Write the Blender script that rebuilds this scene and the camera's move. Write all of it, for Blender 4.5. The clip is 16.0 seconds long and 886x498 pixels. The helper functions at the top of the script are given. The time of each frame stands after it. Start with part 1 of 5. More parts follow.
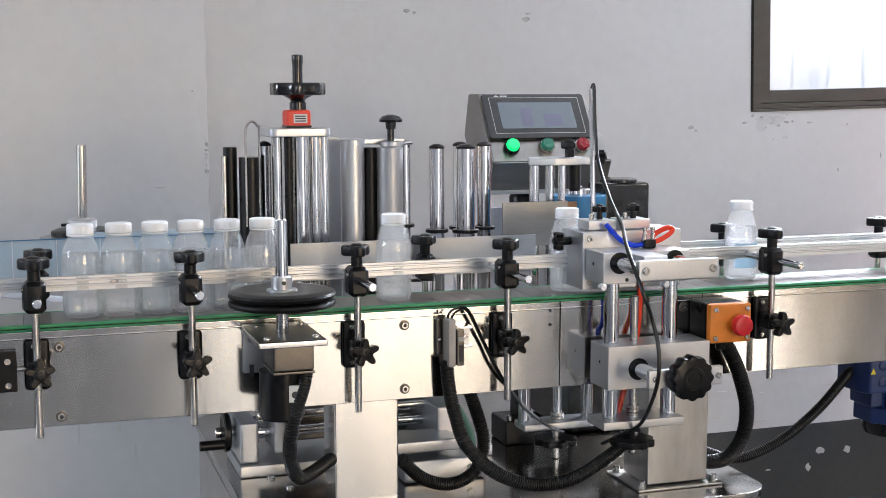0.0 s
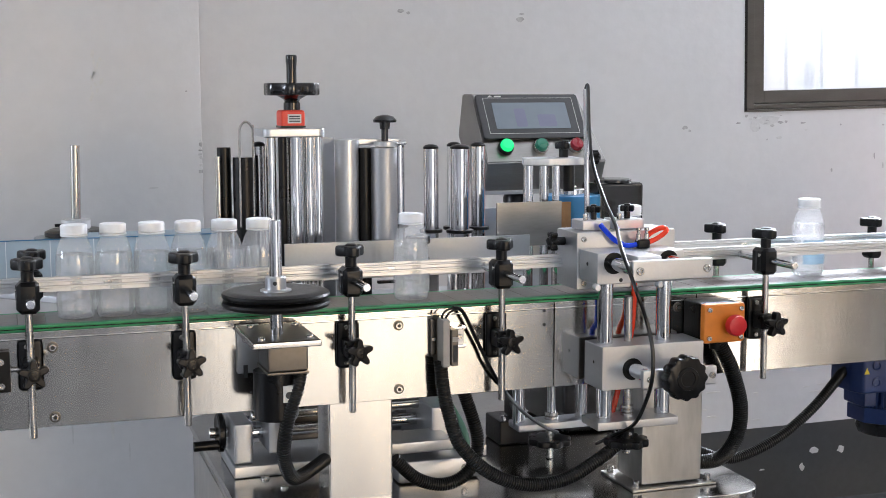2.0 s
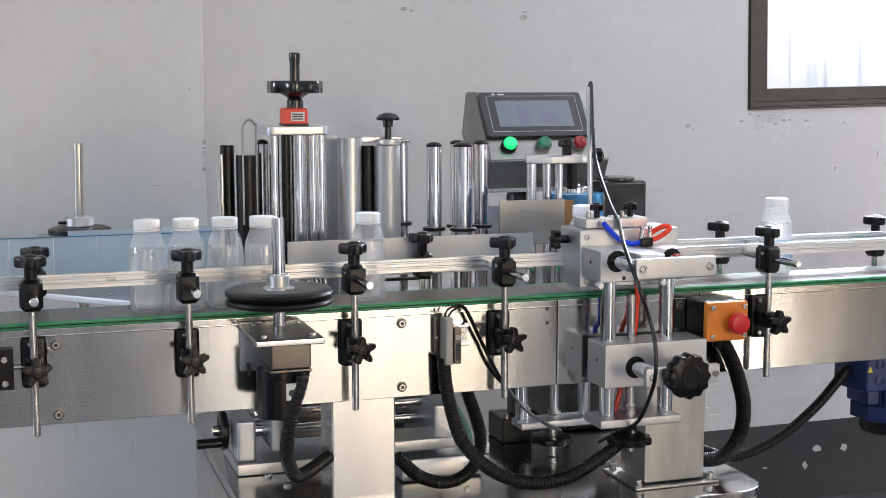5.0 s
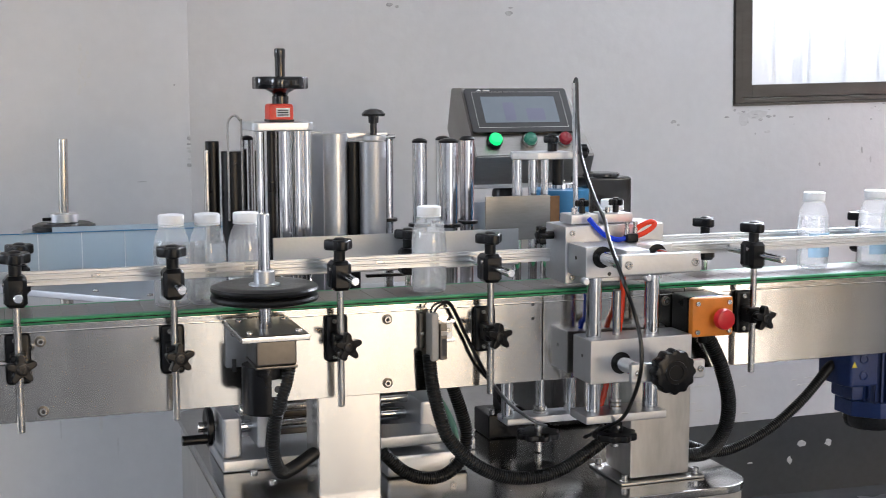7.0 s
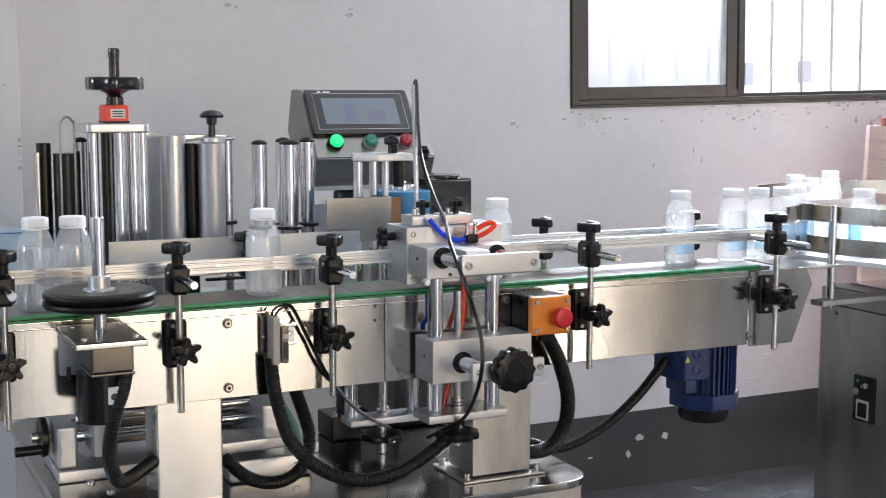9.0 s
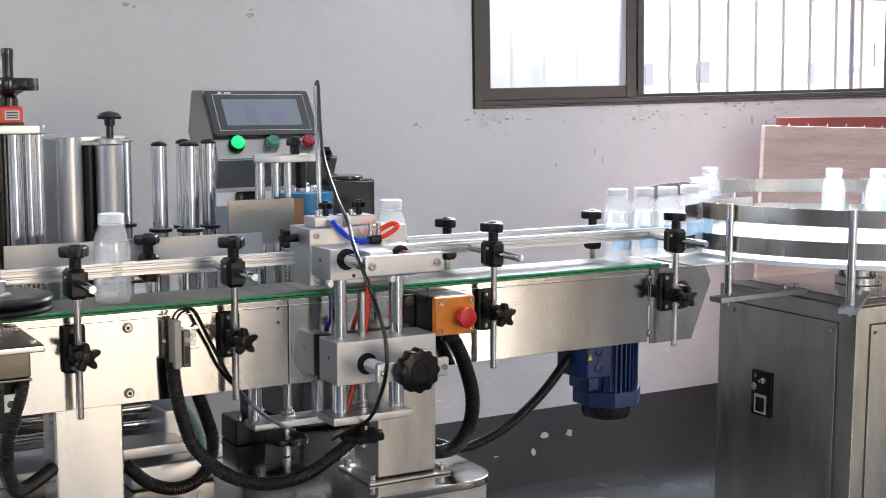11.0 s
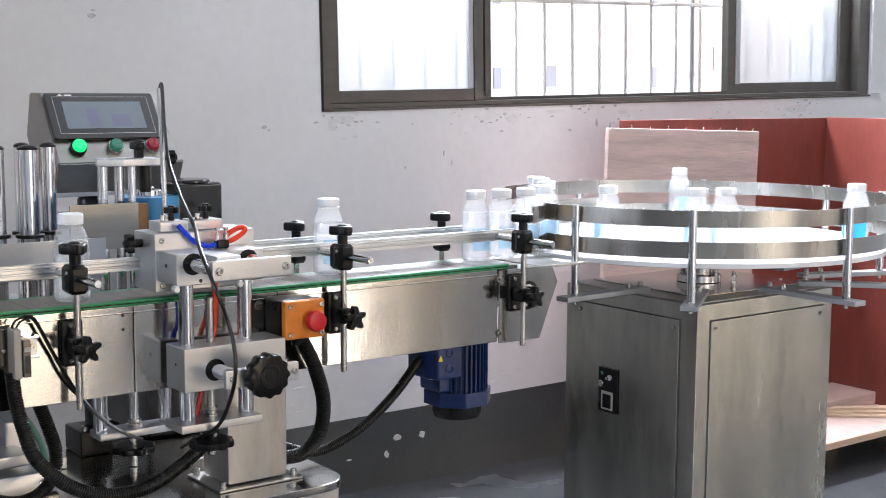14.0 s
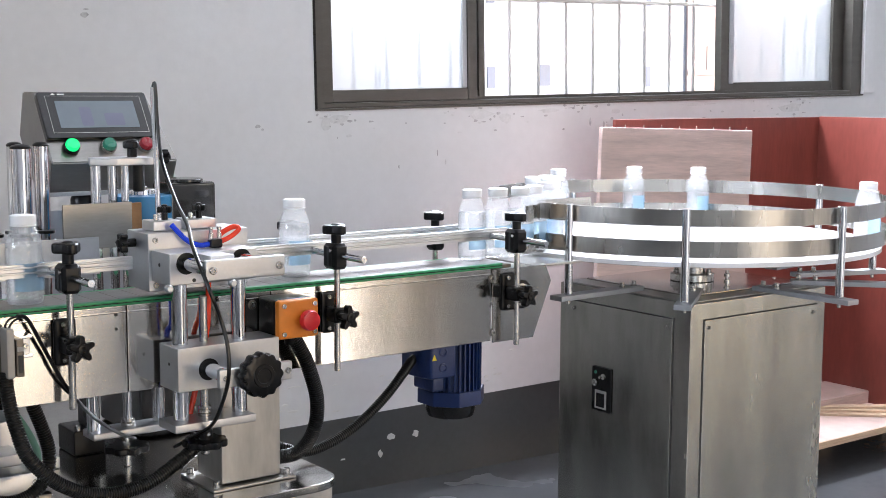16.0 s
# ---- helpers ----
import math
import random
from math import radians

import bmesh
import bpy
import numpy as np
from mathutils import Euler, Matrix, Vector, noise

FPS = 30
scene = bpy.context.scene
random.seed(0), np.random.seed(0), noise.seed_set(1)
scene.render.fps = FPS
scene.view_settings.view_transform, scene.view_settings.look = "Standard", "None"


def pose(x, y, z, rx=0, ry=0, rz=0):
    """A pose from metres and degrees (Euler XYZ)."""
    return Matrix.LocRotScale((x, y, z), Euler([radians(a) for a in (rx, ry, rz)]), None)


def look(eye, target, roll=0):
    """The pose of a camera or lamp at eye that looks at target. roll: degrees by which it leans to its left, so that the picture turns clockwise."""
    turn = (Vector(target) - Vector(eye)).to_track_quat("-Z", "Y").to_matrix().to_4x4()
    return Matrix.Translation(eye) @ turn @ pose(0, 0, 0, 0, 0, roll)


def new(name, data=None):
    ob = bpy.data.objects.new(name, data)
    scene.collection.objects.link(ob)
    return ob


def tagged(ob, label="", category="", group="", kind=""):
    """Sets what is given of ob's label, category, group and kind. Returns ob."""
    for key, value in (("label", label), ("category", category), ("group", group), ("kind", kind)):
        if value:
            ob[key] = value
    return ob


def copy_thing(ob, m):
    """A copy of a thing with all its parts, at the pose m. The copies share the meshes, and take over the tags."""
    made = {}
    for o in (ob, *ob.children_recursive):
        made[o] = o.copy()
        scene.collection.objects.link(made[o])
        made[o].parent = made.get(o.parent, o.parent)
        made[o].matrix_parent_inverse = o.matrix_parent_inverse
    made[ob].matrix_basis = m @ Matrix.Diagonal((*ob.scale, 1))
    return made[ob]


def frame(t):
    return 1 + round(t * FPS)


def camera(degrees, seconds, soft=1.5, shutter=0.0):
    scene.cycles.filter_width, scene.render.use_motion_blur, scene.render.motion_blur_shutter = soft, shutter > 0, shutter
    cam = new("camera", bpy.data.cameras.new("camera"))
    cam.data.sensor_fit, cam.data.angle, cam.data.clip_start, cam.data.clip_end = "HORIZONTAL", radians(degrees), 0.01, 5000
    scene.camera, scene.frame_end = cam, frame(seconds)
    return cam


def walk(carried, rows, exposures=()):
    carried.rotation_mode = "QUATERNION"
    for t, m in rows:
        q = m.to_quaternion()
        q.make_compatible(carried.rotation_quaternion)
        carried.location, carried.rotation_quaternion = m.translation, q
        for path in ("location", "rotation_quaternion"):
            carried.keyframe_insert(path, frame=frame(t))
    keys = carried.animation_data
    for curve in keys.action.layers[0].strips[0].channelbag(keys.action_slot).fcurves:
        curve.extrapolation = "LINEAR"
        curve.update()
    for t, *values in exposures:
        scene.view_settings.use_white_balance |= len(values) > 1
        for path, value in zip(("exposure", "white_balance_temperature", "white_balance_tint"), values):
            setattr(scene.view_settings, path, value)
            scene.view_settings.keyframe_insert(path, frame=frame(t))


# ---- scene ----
# the camera, on a tripod head that pans slowly to the right
cam = camera(37.58, 16.0, soft=0.6, shutter=0.5)
PATH = [
    (0.0, pose(0.0112, 0.0342, 1.220, 83.094, 0.148, -18.236)),
    (0.5, pose(0.0113, 0.0342, 1.220, 83.094, 0.127, -18.344)),
    (1.0, pose(0.0114, 0.0342, 1.220, 83.094, 0.112, -18.451)),
    (1.5, pose(0.0114, 0.0341, 1.220, 83.100, 0.145, -18.456)),
    (2.0, pose(0.0114, 0.0341, 1.220, 83.103, 0.138, -18.489)),
    (2.5, pose(0.0114, 0.0341, 1.220, 83.105, 0.128, -18.472)),
    (3.0, pose(0.0113, 0.0342, 1.220, 83.105, 0.142, -18.414)),
    (3.5, pose(0.0113, 0.0342, 1.220, 83.106, 0.170, -18.421)),
    (4.0, pose(0.0113, 0.0342, 1.220, 83.103, 0.147, -18.420)),
    (6.5, pose(0.0112, 0.0342, 1.220, 82.828, 0.067, -18.278)),
    (7.0, pose(0.0117, 0.0340, 1.220, 82.836, 0.084, -18.974)),
    (7.5, pose(0.0127, 0.0337, 1.220, 82.855, 0.020, -20.457)),
    (8.0, pose(0.0143, 0.0331, 1.220, 82.885, -0.042, -22.681)),
    (8.5, pose(0.0155, 0.0325, 1.220, 82.900, -0.134, -24.504)),
    (9.0, pose(0.0164, 0.0321, 1.220, 82.916, -0.176, -25.824)),
    (11.5, pose(0.0196, 0.0304, 1.220, 82.971, -0.186, -30.873)),
    (12.0, pose(0.0201, 0.0300, 1.220, 82.983, -0.238, -31.732)),
    (12.5, pose(0.0207, 0.0297, 1.220, 82.995, -0.240, -32.684)),
    (13.0, pose(0.0211, 0.0294, 1.220, 83.017, -0.215, -33.294)),
    (13.5, pose(0.0222, 0.0287, 1.220, 83.074, -0.170, -35.068)),
    (14.0, pose(0.0231, 0.0280, 1.220, 83.107, -0.267, -36.550)),
    (14.5, pose(0.0233, 0.0278, 1.220, 83.112, -0.257, -37.017)),
    (15.0, pose(0.0232, 0.0279, 1.220, 83.109, -0.263, -36.835)),
    (15.5, pose(0.0233, 0.0279, 1.220, 83.109, -0.252, -36.864)),
    (16.0, pose(0.0232, 0.0279, 1.220, 83.074, -0.274, -36.829)),
]
EXPOSURE = 1.08
walk(cam, PATH, exposures=[(0.0, EXPOSURE, 6050, 15), (16.0, EXPOSURE, 6050, 15)])

# ------------------------------------------------------------------ light
world = bpy.data.worlds.new("sky")
world.use_nodes = True
scene.world = world
_nt = world.node_tree
_sky = _nt.nodes.new("ShaderNodeTexSky")
_sky.sky_type = "NISHITA"
_sky.sun_disc = False
_sky.sun_elevation = radians(12)
_sky.sun_rotation = radians(149.8)
_nt.links.new(_sky.outputs[0], _nt.nodes["Background"].inputs[0])
_nt.nodes["Background"].inputs[1].default_value = 0.15

_sun = bpy.data.lights.new("sun", "SUN")
_sun.energy, _sun.angle, _sun.color = 4.6, radians(0.5), (1.0, 0.93, 0.82)
sun = new("sun", _sun)
sun.matrix_world = look((0, 0, 10), (-0.50, 0.86, 9.79))


def opening_lamp(name, m, sx, sz, watts, color):
    """Sky light that comes in through an opening: an area lamp in its plane."""
    la = bpy.data.lights.new(name, "AREA")
    la.shape, la.size, la.size_y, la.energy, la.color = "RECTANGLE", sx, sz, watts, color
    ob = new(name, la)
    ob.matrix_world = m
    return ob


# the wall with the window stands a little askew to the conveyor
WALL = Matrix.Translation((0, 3.424, 0)) @ Matrix.Rotation(radians(-3.46), 4, "Z")
# its window and dado run slightly out of level
WALL = WALL @ pose(2.016, 0, 1.171, 0, -1.2, 0) @ pose(-2.016, 0, -1.171)
opening_lamp("window_light", WALL @ pose(3.25, 0.10, 1.98, -90, 0, 0), 2.3, 0.6, 140, (0.95, 0.98, 1.0))
opening_lamp("door_light", pose(2.0, -3.95, 1.35, 90, 0, 0), 1.85, 2.5, 16, (1.0, 0.90, 0.76))
# added fill from an assumed opening behind the camera
opening_lamp("rear_window_light", pose(-1.9, -3.95, 1.75, 90, 0, 0), 2.0, 1.3, 5, (0.95, 0.98, 1.0))
# added fill, no such source known: brightens the turntable cabinet's front
opening_lamp("hatch_light", pose(6.55, -2.6, 0.45, 90, 0, 90), 1.15, 0.85, 0.8, (1.0, 0.95, 0.86))
# added fill from an assumed opening on the left, brightens the pilaster
opening_lamp("side_window_light", pose(-6.95, 1.7, 2.2, 90, 0, -90), 2.2, 1.3, 78, (0.88, 0.94, 1.0))

# -------------------------------------------------------------- materials
MATS = {}


def mat(name, color, rough=0.5, metal=0.0, vary=0.12, scale=6.0, fine=60.0, bump=0.15, bump_scale=None,
        stretch=(1, 1, 1), rough_vary=0.1, transmission=0.0, emit=None, coat=0.0, ior=None, spec=None, per_object=0.0):
    """A surface with broad stains and fine grain, at real size."""
    m = bpy.data.materials.new(name)
    m.use_nodes = True
    nt = m.node_tree
    n, l = nt.nodes, nt.links
    b = n["Principled BSDF"]
    tc = n.new("ShaderNodeTexCoord")
    mp = n.new("ShaderNodeMapping")
    mp.inputs["Scale"].default_value = stretch
    geo = n.new("ShaderNodeNewGeometry")
    l.new(geo.outputs["Position"] if name.startswith("world ") else tc.outputs["Object"], mp.inputs[0])
    broad = n.new("ShaderNodeTexNoise")
    broad.inputs["Scale"].default_value, broad.inputs["Detail"].default_value = scale, 4
    grain = n.new("ShaderNodeTexNoise")
    grain.inputs["Scale"].default_value, grain.inputs["Detail"].default_value = fine, 3
    l.new(mp.outputs[0], broad.inputs["Vector"])
    l.new(mp.outputs[0], grain.inputs["Vector"])
    add = n.new("ShaderNodeMath")
    add.operation = "MULTIPLY_ADD"
    l.new(grain.outputs["Fac"], add.inputs[0])
    add.inputs[1].default_value = 0.45
    l.new(broad.outputs["Fac"], add.inputs[2])
    ramp = n.new("ShaderNodeMapRange")
    ramp.inputs["From Min"].default_value, ramp.inputs["From Max"].default_value = 0.42, 1.03
    ramp.inputs["To Min"].default_value, ramp.inputs["To Max"].default_value = 1 - vary, 1 + vary
    l.new(add.outputs[0], ramp.inputs["Value"])
    fac = ramp.outputs[0]
    if per_object:
        oi = n.new("ShaderNodeObjectInfo")
        pr = n.new("ShaderNodeMapRange")
        pr.inputs["To Min"].default_value, pr.inputs["To Max"].default_value = 1 - per_object, 1 + per_object
        l.new(oi.outputs["Random"], pr.inputs["Value"])
        mu = n.new("ShaderNodeMath")
        mu.operation = "MULTIPLY"
        l.new(fac, mu.inputs[0])
        l.new(pr.outputs[0], mu.inputs[1])
        fac = mu.outputs[0]
    vm = n.new("ShaderNodeVectorMath")
    vm.operation = "SCALE"
    vm.inputs[0].default_value = color
    l.new(fac, vm.inputs["Scale"])
    l.new(vm.outputs[0], b.inputs["Base Color"])
    rr = n.new("ShaderNodeMapRange")
    rr.inputs["To Min"].default_value, rr.inputs["To Max"].default_value = max(0.02, rough - rough_vary), min(1, rough + rough_vary)
    l.new(broad.outputs["Fac"], rr.inputs["Value"])
    l.new(rr.outputs[0], b.inputs["Roughness"])
    b.inputs["Metallic"].default_value = metal
    b.inputs["Transmission Weight"].default_value = transmission
    b.inputs["Coat Weight"].default_value = coat
    if ior:
        b.inputs["IOR"].default_value = ior
    if spec is not None:
        b.inputs["Specular IOR Level"].default_value = spec
    if emit:
        b.inputs["Emission Color"].default_value = (*emit[:3], 1)
        b.inputs["Emission Strength"].default_value = emit[3]
    if bump:
        bp = n.new("ShaderNodeBump")
        bp.inputs["Strength"].default_value, bp.inputs["Distance"].default_value = bump, 0.002
        l.new(grain.outputs["Fac"], bp.inputs["Height"])
        l.new(bp.outputs[0], b.inputs["Normal"])
    MATS[name] = m
    return m


def see_through(name, color, clear, haze, rough=0.05):
    """Thin clear plastic or glass: light passes, the surface shines, a share is scattered."""
    m = bpy.data.materials.new(name)
    m.use_nodes = True
    n, l = m.node_tree.nodes, m.node_tree.links
    n.remove(n["Principled BSDF"])
    out = n["Material Output"]
    tr = n.new("ShaderNodeBsdfTransparent")
    tr.inputs[0].default_value = (*clear, 1)
    tl = n.new("ShaderNodeBsdfTranslucent")
    tl.inputs[0].default_value = (*color, 1)
    df = n.new("ShaderNodeBsdfDiffuse")
    df.inputs[0].default_value = (*color, 1)
    half = n.new("ShaderNodeMixShader")
    half.inputs[0].default_value = 0.5 if "bottle" in name else 0.35
    l.new(tl.outputs[0], half.inputs[1])
    l.new(df.outputs[0], half.inputs[2])
    clear_out = tr.outputs[0]
    if "water" in name:
        rf = n.new("ShaderNodeBsdfRefraction")
        rf.inputs["IOR"].default_value, rf.inputs["Roughness"].default_value = 1.33, 0.02
        bend = n.new("ShaderNodeMixShader")
        bend.inputs[0].default_value = 0.5
        l.new(tr.outputs[0], bend.inputs[1])
        l.new(rf.outputs[0], bend.inputs[2])
        clear_out = bend.outputs[0]
    mx = n.new("ShaderNodeMixShader")
    mx.inputs[0].default_value = haze
    l.new(clear_out, mx.inputs[1])
    l.new(half.outputs[0], mx.inputs[2])
    gl = n.new("ShaderNodeBsdfGlossy")
    gl.inputs["Roughness"].default_value = rough
    # a thin wall shines alike from both sides: little face on, more at a glance
    lw = n.new("ShaderNodeLayerWeight")
    lw.inputs[0].default_value = 0.5
    pw = n.new("ShaderNodeMath")
    pw.operation = "POWER"
    pw.inputs[1].default_value = 3.6 if "bottle" in name else 4.5
    l.new(lw.outputs["Facing"], pw.inputs[0])
    dim = n.new("ShaderNodeMath")
    dim.operation = "MULTIPLY_ADD"
    dim.inputs[1].default_value, dim.inputs[2].default_value = (0.42, 0.06) if "bottle" in name else (0.6, 0.04)
    l.new(pw.outputs[0], dim.inputs[0])
    top = n.new("ShaderNodeMixShader")
    l.new(dim.outputs[0], top.inputs[0])
    l.new(mx.outputs[0], top.inputs[1])
    l.new(gl.outputs[0], top.inputs[2])
    l.new(top.outputs[0], out.inputs[0])
    MATS[name] = m
    return m


PLASTER = mat("world plaster paint", (0.66, 0.66, 0.665), 0.75, vary=0.065, scale=2.2, fine=35, bump=0.4, spec=0.3)
DADO = mat("world dado paint", (0.058, 0.062, 0.064), 0.5, vary=0.2, scale=2.5, fine=50, bump=0.2)
FLAKE = mat("bare plaster", (0.62, 0.62, 0.6), 0.9, vary=0.2, scale=60, fine=200)
WORN = mat("worn grey plaster", (0.60, 0.60, 0.60), 0.9, vary=0.12, scale=30, fine=120)
ROUGHP = mat("rough patched plaster", (0.66, 0.655, 0.64), 0.85, vary=0.08, scale=30, fine=120)
SCUFF = mat("scuffed plaster", (0.42, 0.42, 0.42), 0.9, vary=0.35, scale=40, fine=160)
FLOOR = mat("world floor concrete", (0.085, 0.09, 0.096), 0.26, vary=0.16, scale=1.8, fine=30, bump=0.05, rough_vary=0.05, spec=0.35)
CEIL = mat("world ceiling paint", (0.75, 0.75, 0.74), 0.8, vary=0.04)
STEEL = mat("brushed stainless", (0.62, 0.595, 0.555), 0.12, 1.0, vary=0.10, scale=4, fine=40, bump=0.025, stretch=(4, 4, 0.7), rough_vary=0.05)
STEEL_D = mat("dull stainless sheet", (0.50, 0.49, 0.47), 0.33, 1.0, vary=0.25, scale=3.5, fine=30, bump=0.15, stretch=(3, 3, 0.8), rough_vary=0.13)
# base colour lowered to give the gearbox its dark reflections
DARKM = mat("darkened grey metal", (0.13, 0.12, 0.108), 0.36, 1.0, vary=0.15, scale=25, fine=120, bump=0.08)
CABM = mat("smeared cabinet steel", (0.42, 0.41, 0.375), 0.22, 1.0, vary=0.30, scale=2.6, fine=18, bump=0.06, stretch=(3, 3, 0.9), rough_vary=0.14)
TABLE = mat("polished table steel", (0.40, 0.39, 0.37), 0.16, 1.0, vary=0.2, scale=5, fine=40, bump=0.04, rough_vary=0.06)
POLISH = mat("polished plate", (0.55, 0.54, 0.53), 0.10, 1.0, vary=0.08, scale=6, fine=40, bump=0.02, rough_vary=0.04)
CHROME = mat("polished rod", (0.68, 0.68, 0.69), 0.10, 1.0, vary=0.05, bump=0.02, rough_vary=0.04)
SATIN = mat("satin steel rod", (0.55, 0.53, 0.50), 0.24, 1.0, vary=0.1, scale=20, bump=0.05)
ALU = mat("machined aluminium", (0.57, 0.58, 0.60), 0.38, 0.9, vary=0.06, scale=18, fine=160, bump=0.12, rough_vary=0.08)
ALU_M = mat("matt anodised aluminium", (0.44, 0.45, 0.47), 0.45, 0.75, vary=0.05, scale=14, fine=180, bump=0.12)
BLACK = mat("black moulded plastic", (0.0045, 0.0045, 0.005), 0.30, vary=0.25, scale=30, fine=240, bump=0.12, spec=0.28)
GLOSSB = mat("glossy black plastic", (0.008, 0.008, 0.009), 0.16, vary=0.2, scale=20, bump=0.03, coat=0.3)
GREYP = mat("pale grey plastic", (0.42, 0.40, 0.37), 0.45, vary=0.1, scale=30, fine=160)
RUBBER = mat("black rubber", (0.006, 0.006, 0.006), 0.34, vary=0.3, scale=30, fine=200, bump=0.2, spec=0.28)
HOSE = mat("black corrugated tube", (0.004, 0.004, 0.004), 0.36, vary=0.3, scale=30, bump=0.05, spec=0.35)
BELT = mat("grey brown chain plate", (0.135, 0.113, 0.097), 0.30, vary=0.22, scale=12, fine=120, bump=0.2, per_object=0.08)
GREEN = mat("green wear strip", (0.02, 0.26, 0.10), 0.4, vary=0.15, scale=20, fine=100)
CAPW = mat("white cap plastic", (0.86, 0.87, 0.89), 0.42, vary=0.03, scale=60, fine=300, bump=0.1)
RED = mat("red plastic", (0.62, 0.012, 0.018), 0.35, vary=0.1, scale=30)
REDO = mat("orange red housing", (0.75, 0.06, 0.03), 0.4, vary=0.1, scale=30)
ORANGE = mat("orange plastic", (0.72, 0.22, 0.015), 0.45, vary=0.1, scale=30)
BLUEM = mat("blue motor paint", (0.008, 0.025, 0.11), 0.35, vary=0.25, scale=22, fine=120, bump=0.25)
BLUET = mat("blue tube", (0.01, 0.05, 0.65), 0.25, vary=0.1)
REDT = mat("orange tube", (0.85, 0.06, 0.02), 0.25, vary=0.1)
BLUER = mat("blue label roll", (0.02, 0.17, 0.36), 0.5, vary=0.12, scale=40, fine=200)
CARD = mat("cardboard core", (0.30, 0.16, 0.07), 0.8, vary=0.2, scale=30, fine=150)
SCREEN = mat("dim display", (0.07, 0.085, 0.10), 0.18, vary=0.1, scale=8, bump=0, emit=(0.55, 0.66, 0.75, 0.075))
LILAC = mat("lilac display patch", (0.075, 0.08, 0.115), 0.2, vary=0.1, bump=0, emit=(0.52, 0.54, 0.76, 0.068))
LAMPG = mat("lit green lens", (0.02, 0.4, 0.12), 0.25, bump=0, emit=(0.01, 1.0, 0.22, 0.42))
DIMG = mat("unlit green lens", (0.03, 0.20, 0.13), 0.25, bump=0)
DIMR = mat("unlit red lens", (0.28, 0.01, 0.02), 0.25, bump=0)
PAPER = mat("printed sticker", (0.72, 0.72, 0.70), 0.6, vary=0.04)
INK = mat("ink", (0.05, 0.05, 0.05), 0.7, vary=0.1)
BRONZE = mat("bronze anodised aluminium", (0.105, 0.097, 0.086), 0.40, 0.5, vary=0.15, scale=10, fine=120, stretch=(1, 1, 4))
WHITEB = mat("pale bar paint", (0.62, 0.59, 0.56), 0.5, vary=0.1, scale=8)
PLY_RED = mat("red film plywood", (0.20, 0.046, 0.034), 0.38, vary=0.22, scale=3, fine=22, bump=0.2, stretch=(4, 4, 1))
PLY = mat("pale pink plywood", (0.60, 0.45, 0.40), 0.62, vary=0.26, scale=3, fine=16, bump=0.25, stretch=(1.2, 1, 12))
BAND = mat("satin railing strip", (0.36, 0.345, 0.32), 0.27, 1.0, vary=0.22, scale=5, fine=40, bump=0.05, stretch=(3, 3, 0.5), rough_vary=0.07)
CONS = mat("brushed console steel", (0.30, 0.29, 0.275), 0.34, 1.0, vary=0.14, scale=4, fine=60, bump=0.08, stretch=(1, 6, 6), rough_vary=0.08)
# steel plate with the black wheel's reflection put into its colour
DPLATE = mat("plate with painted dark reflection", (0.045, 0.040, 0.035), 0.42, vary=0.25, scale=14, fine=90, bump=0.1)
PLY_E = mat("plywood edge", (0.55, 0.40, 0.28), 0.75, vary=0.25, scale=10, fine=60, stretch=(1, 1, 20))
FACADE = mat("far facade render", (0.50, 0.53, 0.60), 0.9, vary=0.08, scale=0.5, fine=4)
PINK = mat("far pink tile", (0.46, 0.38, 0.37), 0.9, vary=0.08, scale=1, fine=6)
FARGLASS = mat("far window glass", (0.15, 0.17, 0.24), 0.6, vary=0.3, scale=0.6)
EARTH = mat("outdoor concrete ground", (0.32, 0.31, 0.29), 0.9, vary=0.2, scale=0.5, fine=6)
DISC = mat("white turntable plastic", (0.78, 0.79, 0.80), 0.22, vary=0.04, scale=8, fine=80, bump=0.05)
PET = see_through("clear bottle plastic", (0.98, 0.985, 0.99), (0.985, 0.99, 0.995), 0.23, 0.05)
WATER = see_through("water in a bottle", (0.93, 0.96, 0.98), (0.985, 0.99, 0.99), 0.06, 0.02)
WEB = see_through("clear label web", (0.64, 0.73, 0.79), (0.82, 0.88, 0.92), 0.62, 0.12)
LABEL = see_through("pale blue printed film", (0.62, 0.81, 0.96), (0.80, 0.91, 0.98), 0.32, 0.15)
LABEL_B = see_through("strong blue printed film", (0.10, 0.55, 0.88), (0.45, 0.78, 0.97), 0.65, 0.15)
PANE = see_through("window glass", (0.9, 0.93, 0.95), (0.97, 0.98, 0.98), 0.05, 0.02)
# the white glare of the daylight is put into this glass as haze
GLARE_GLASS = see_through("window glass whitened for glare", (0.97, 0.98, 0.99), (0.98, 0.99, 0.99), 0.55, 0.1)
# filter for an unseen door: cuts the sunlight that enters there
TINT = see_through("sun dimming glass", (0.5, 0.5, 0.48), (0.22, 0.215, 0.205), 0.05, 0.1)

# ------------------------------------------------------------ mesh helpers


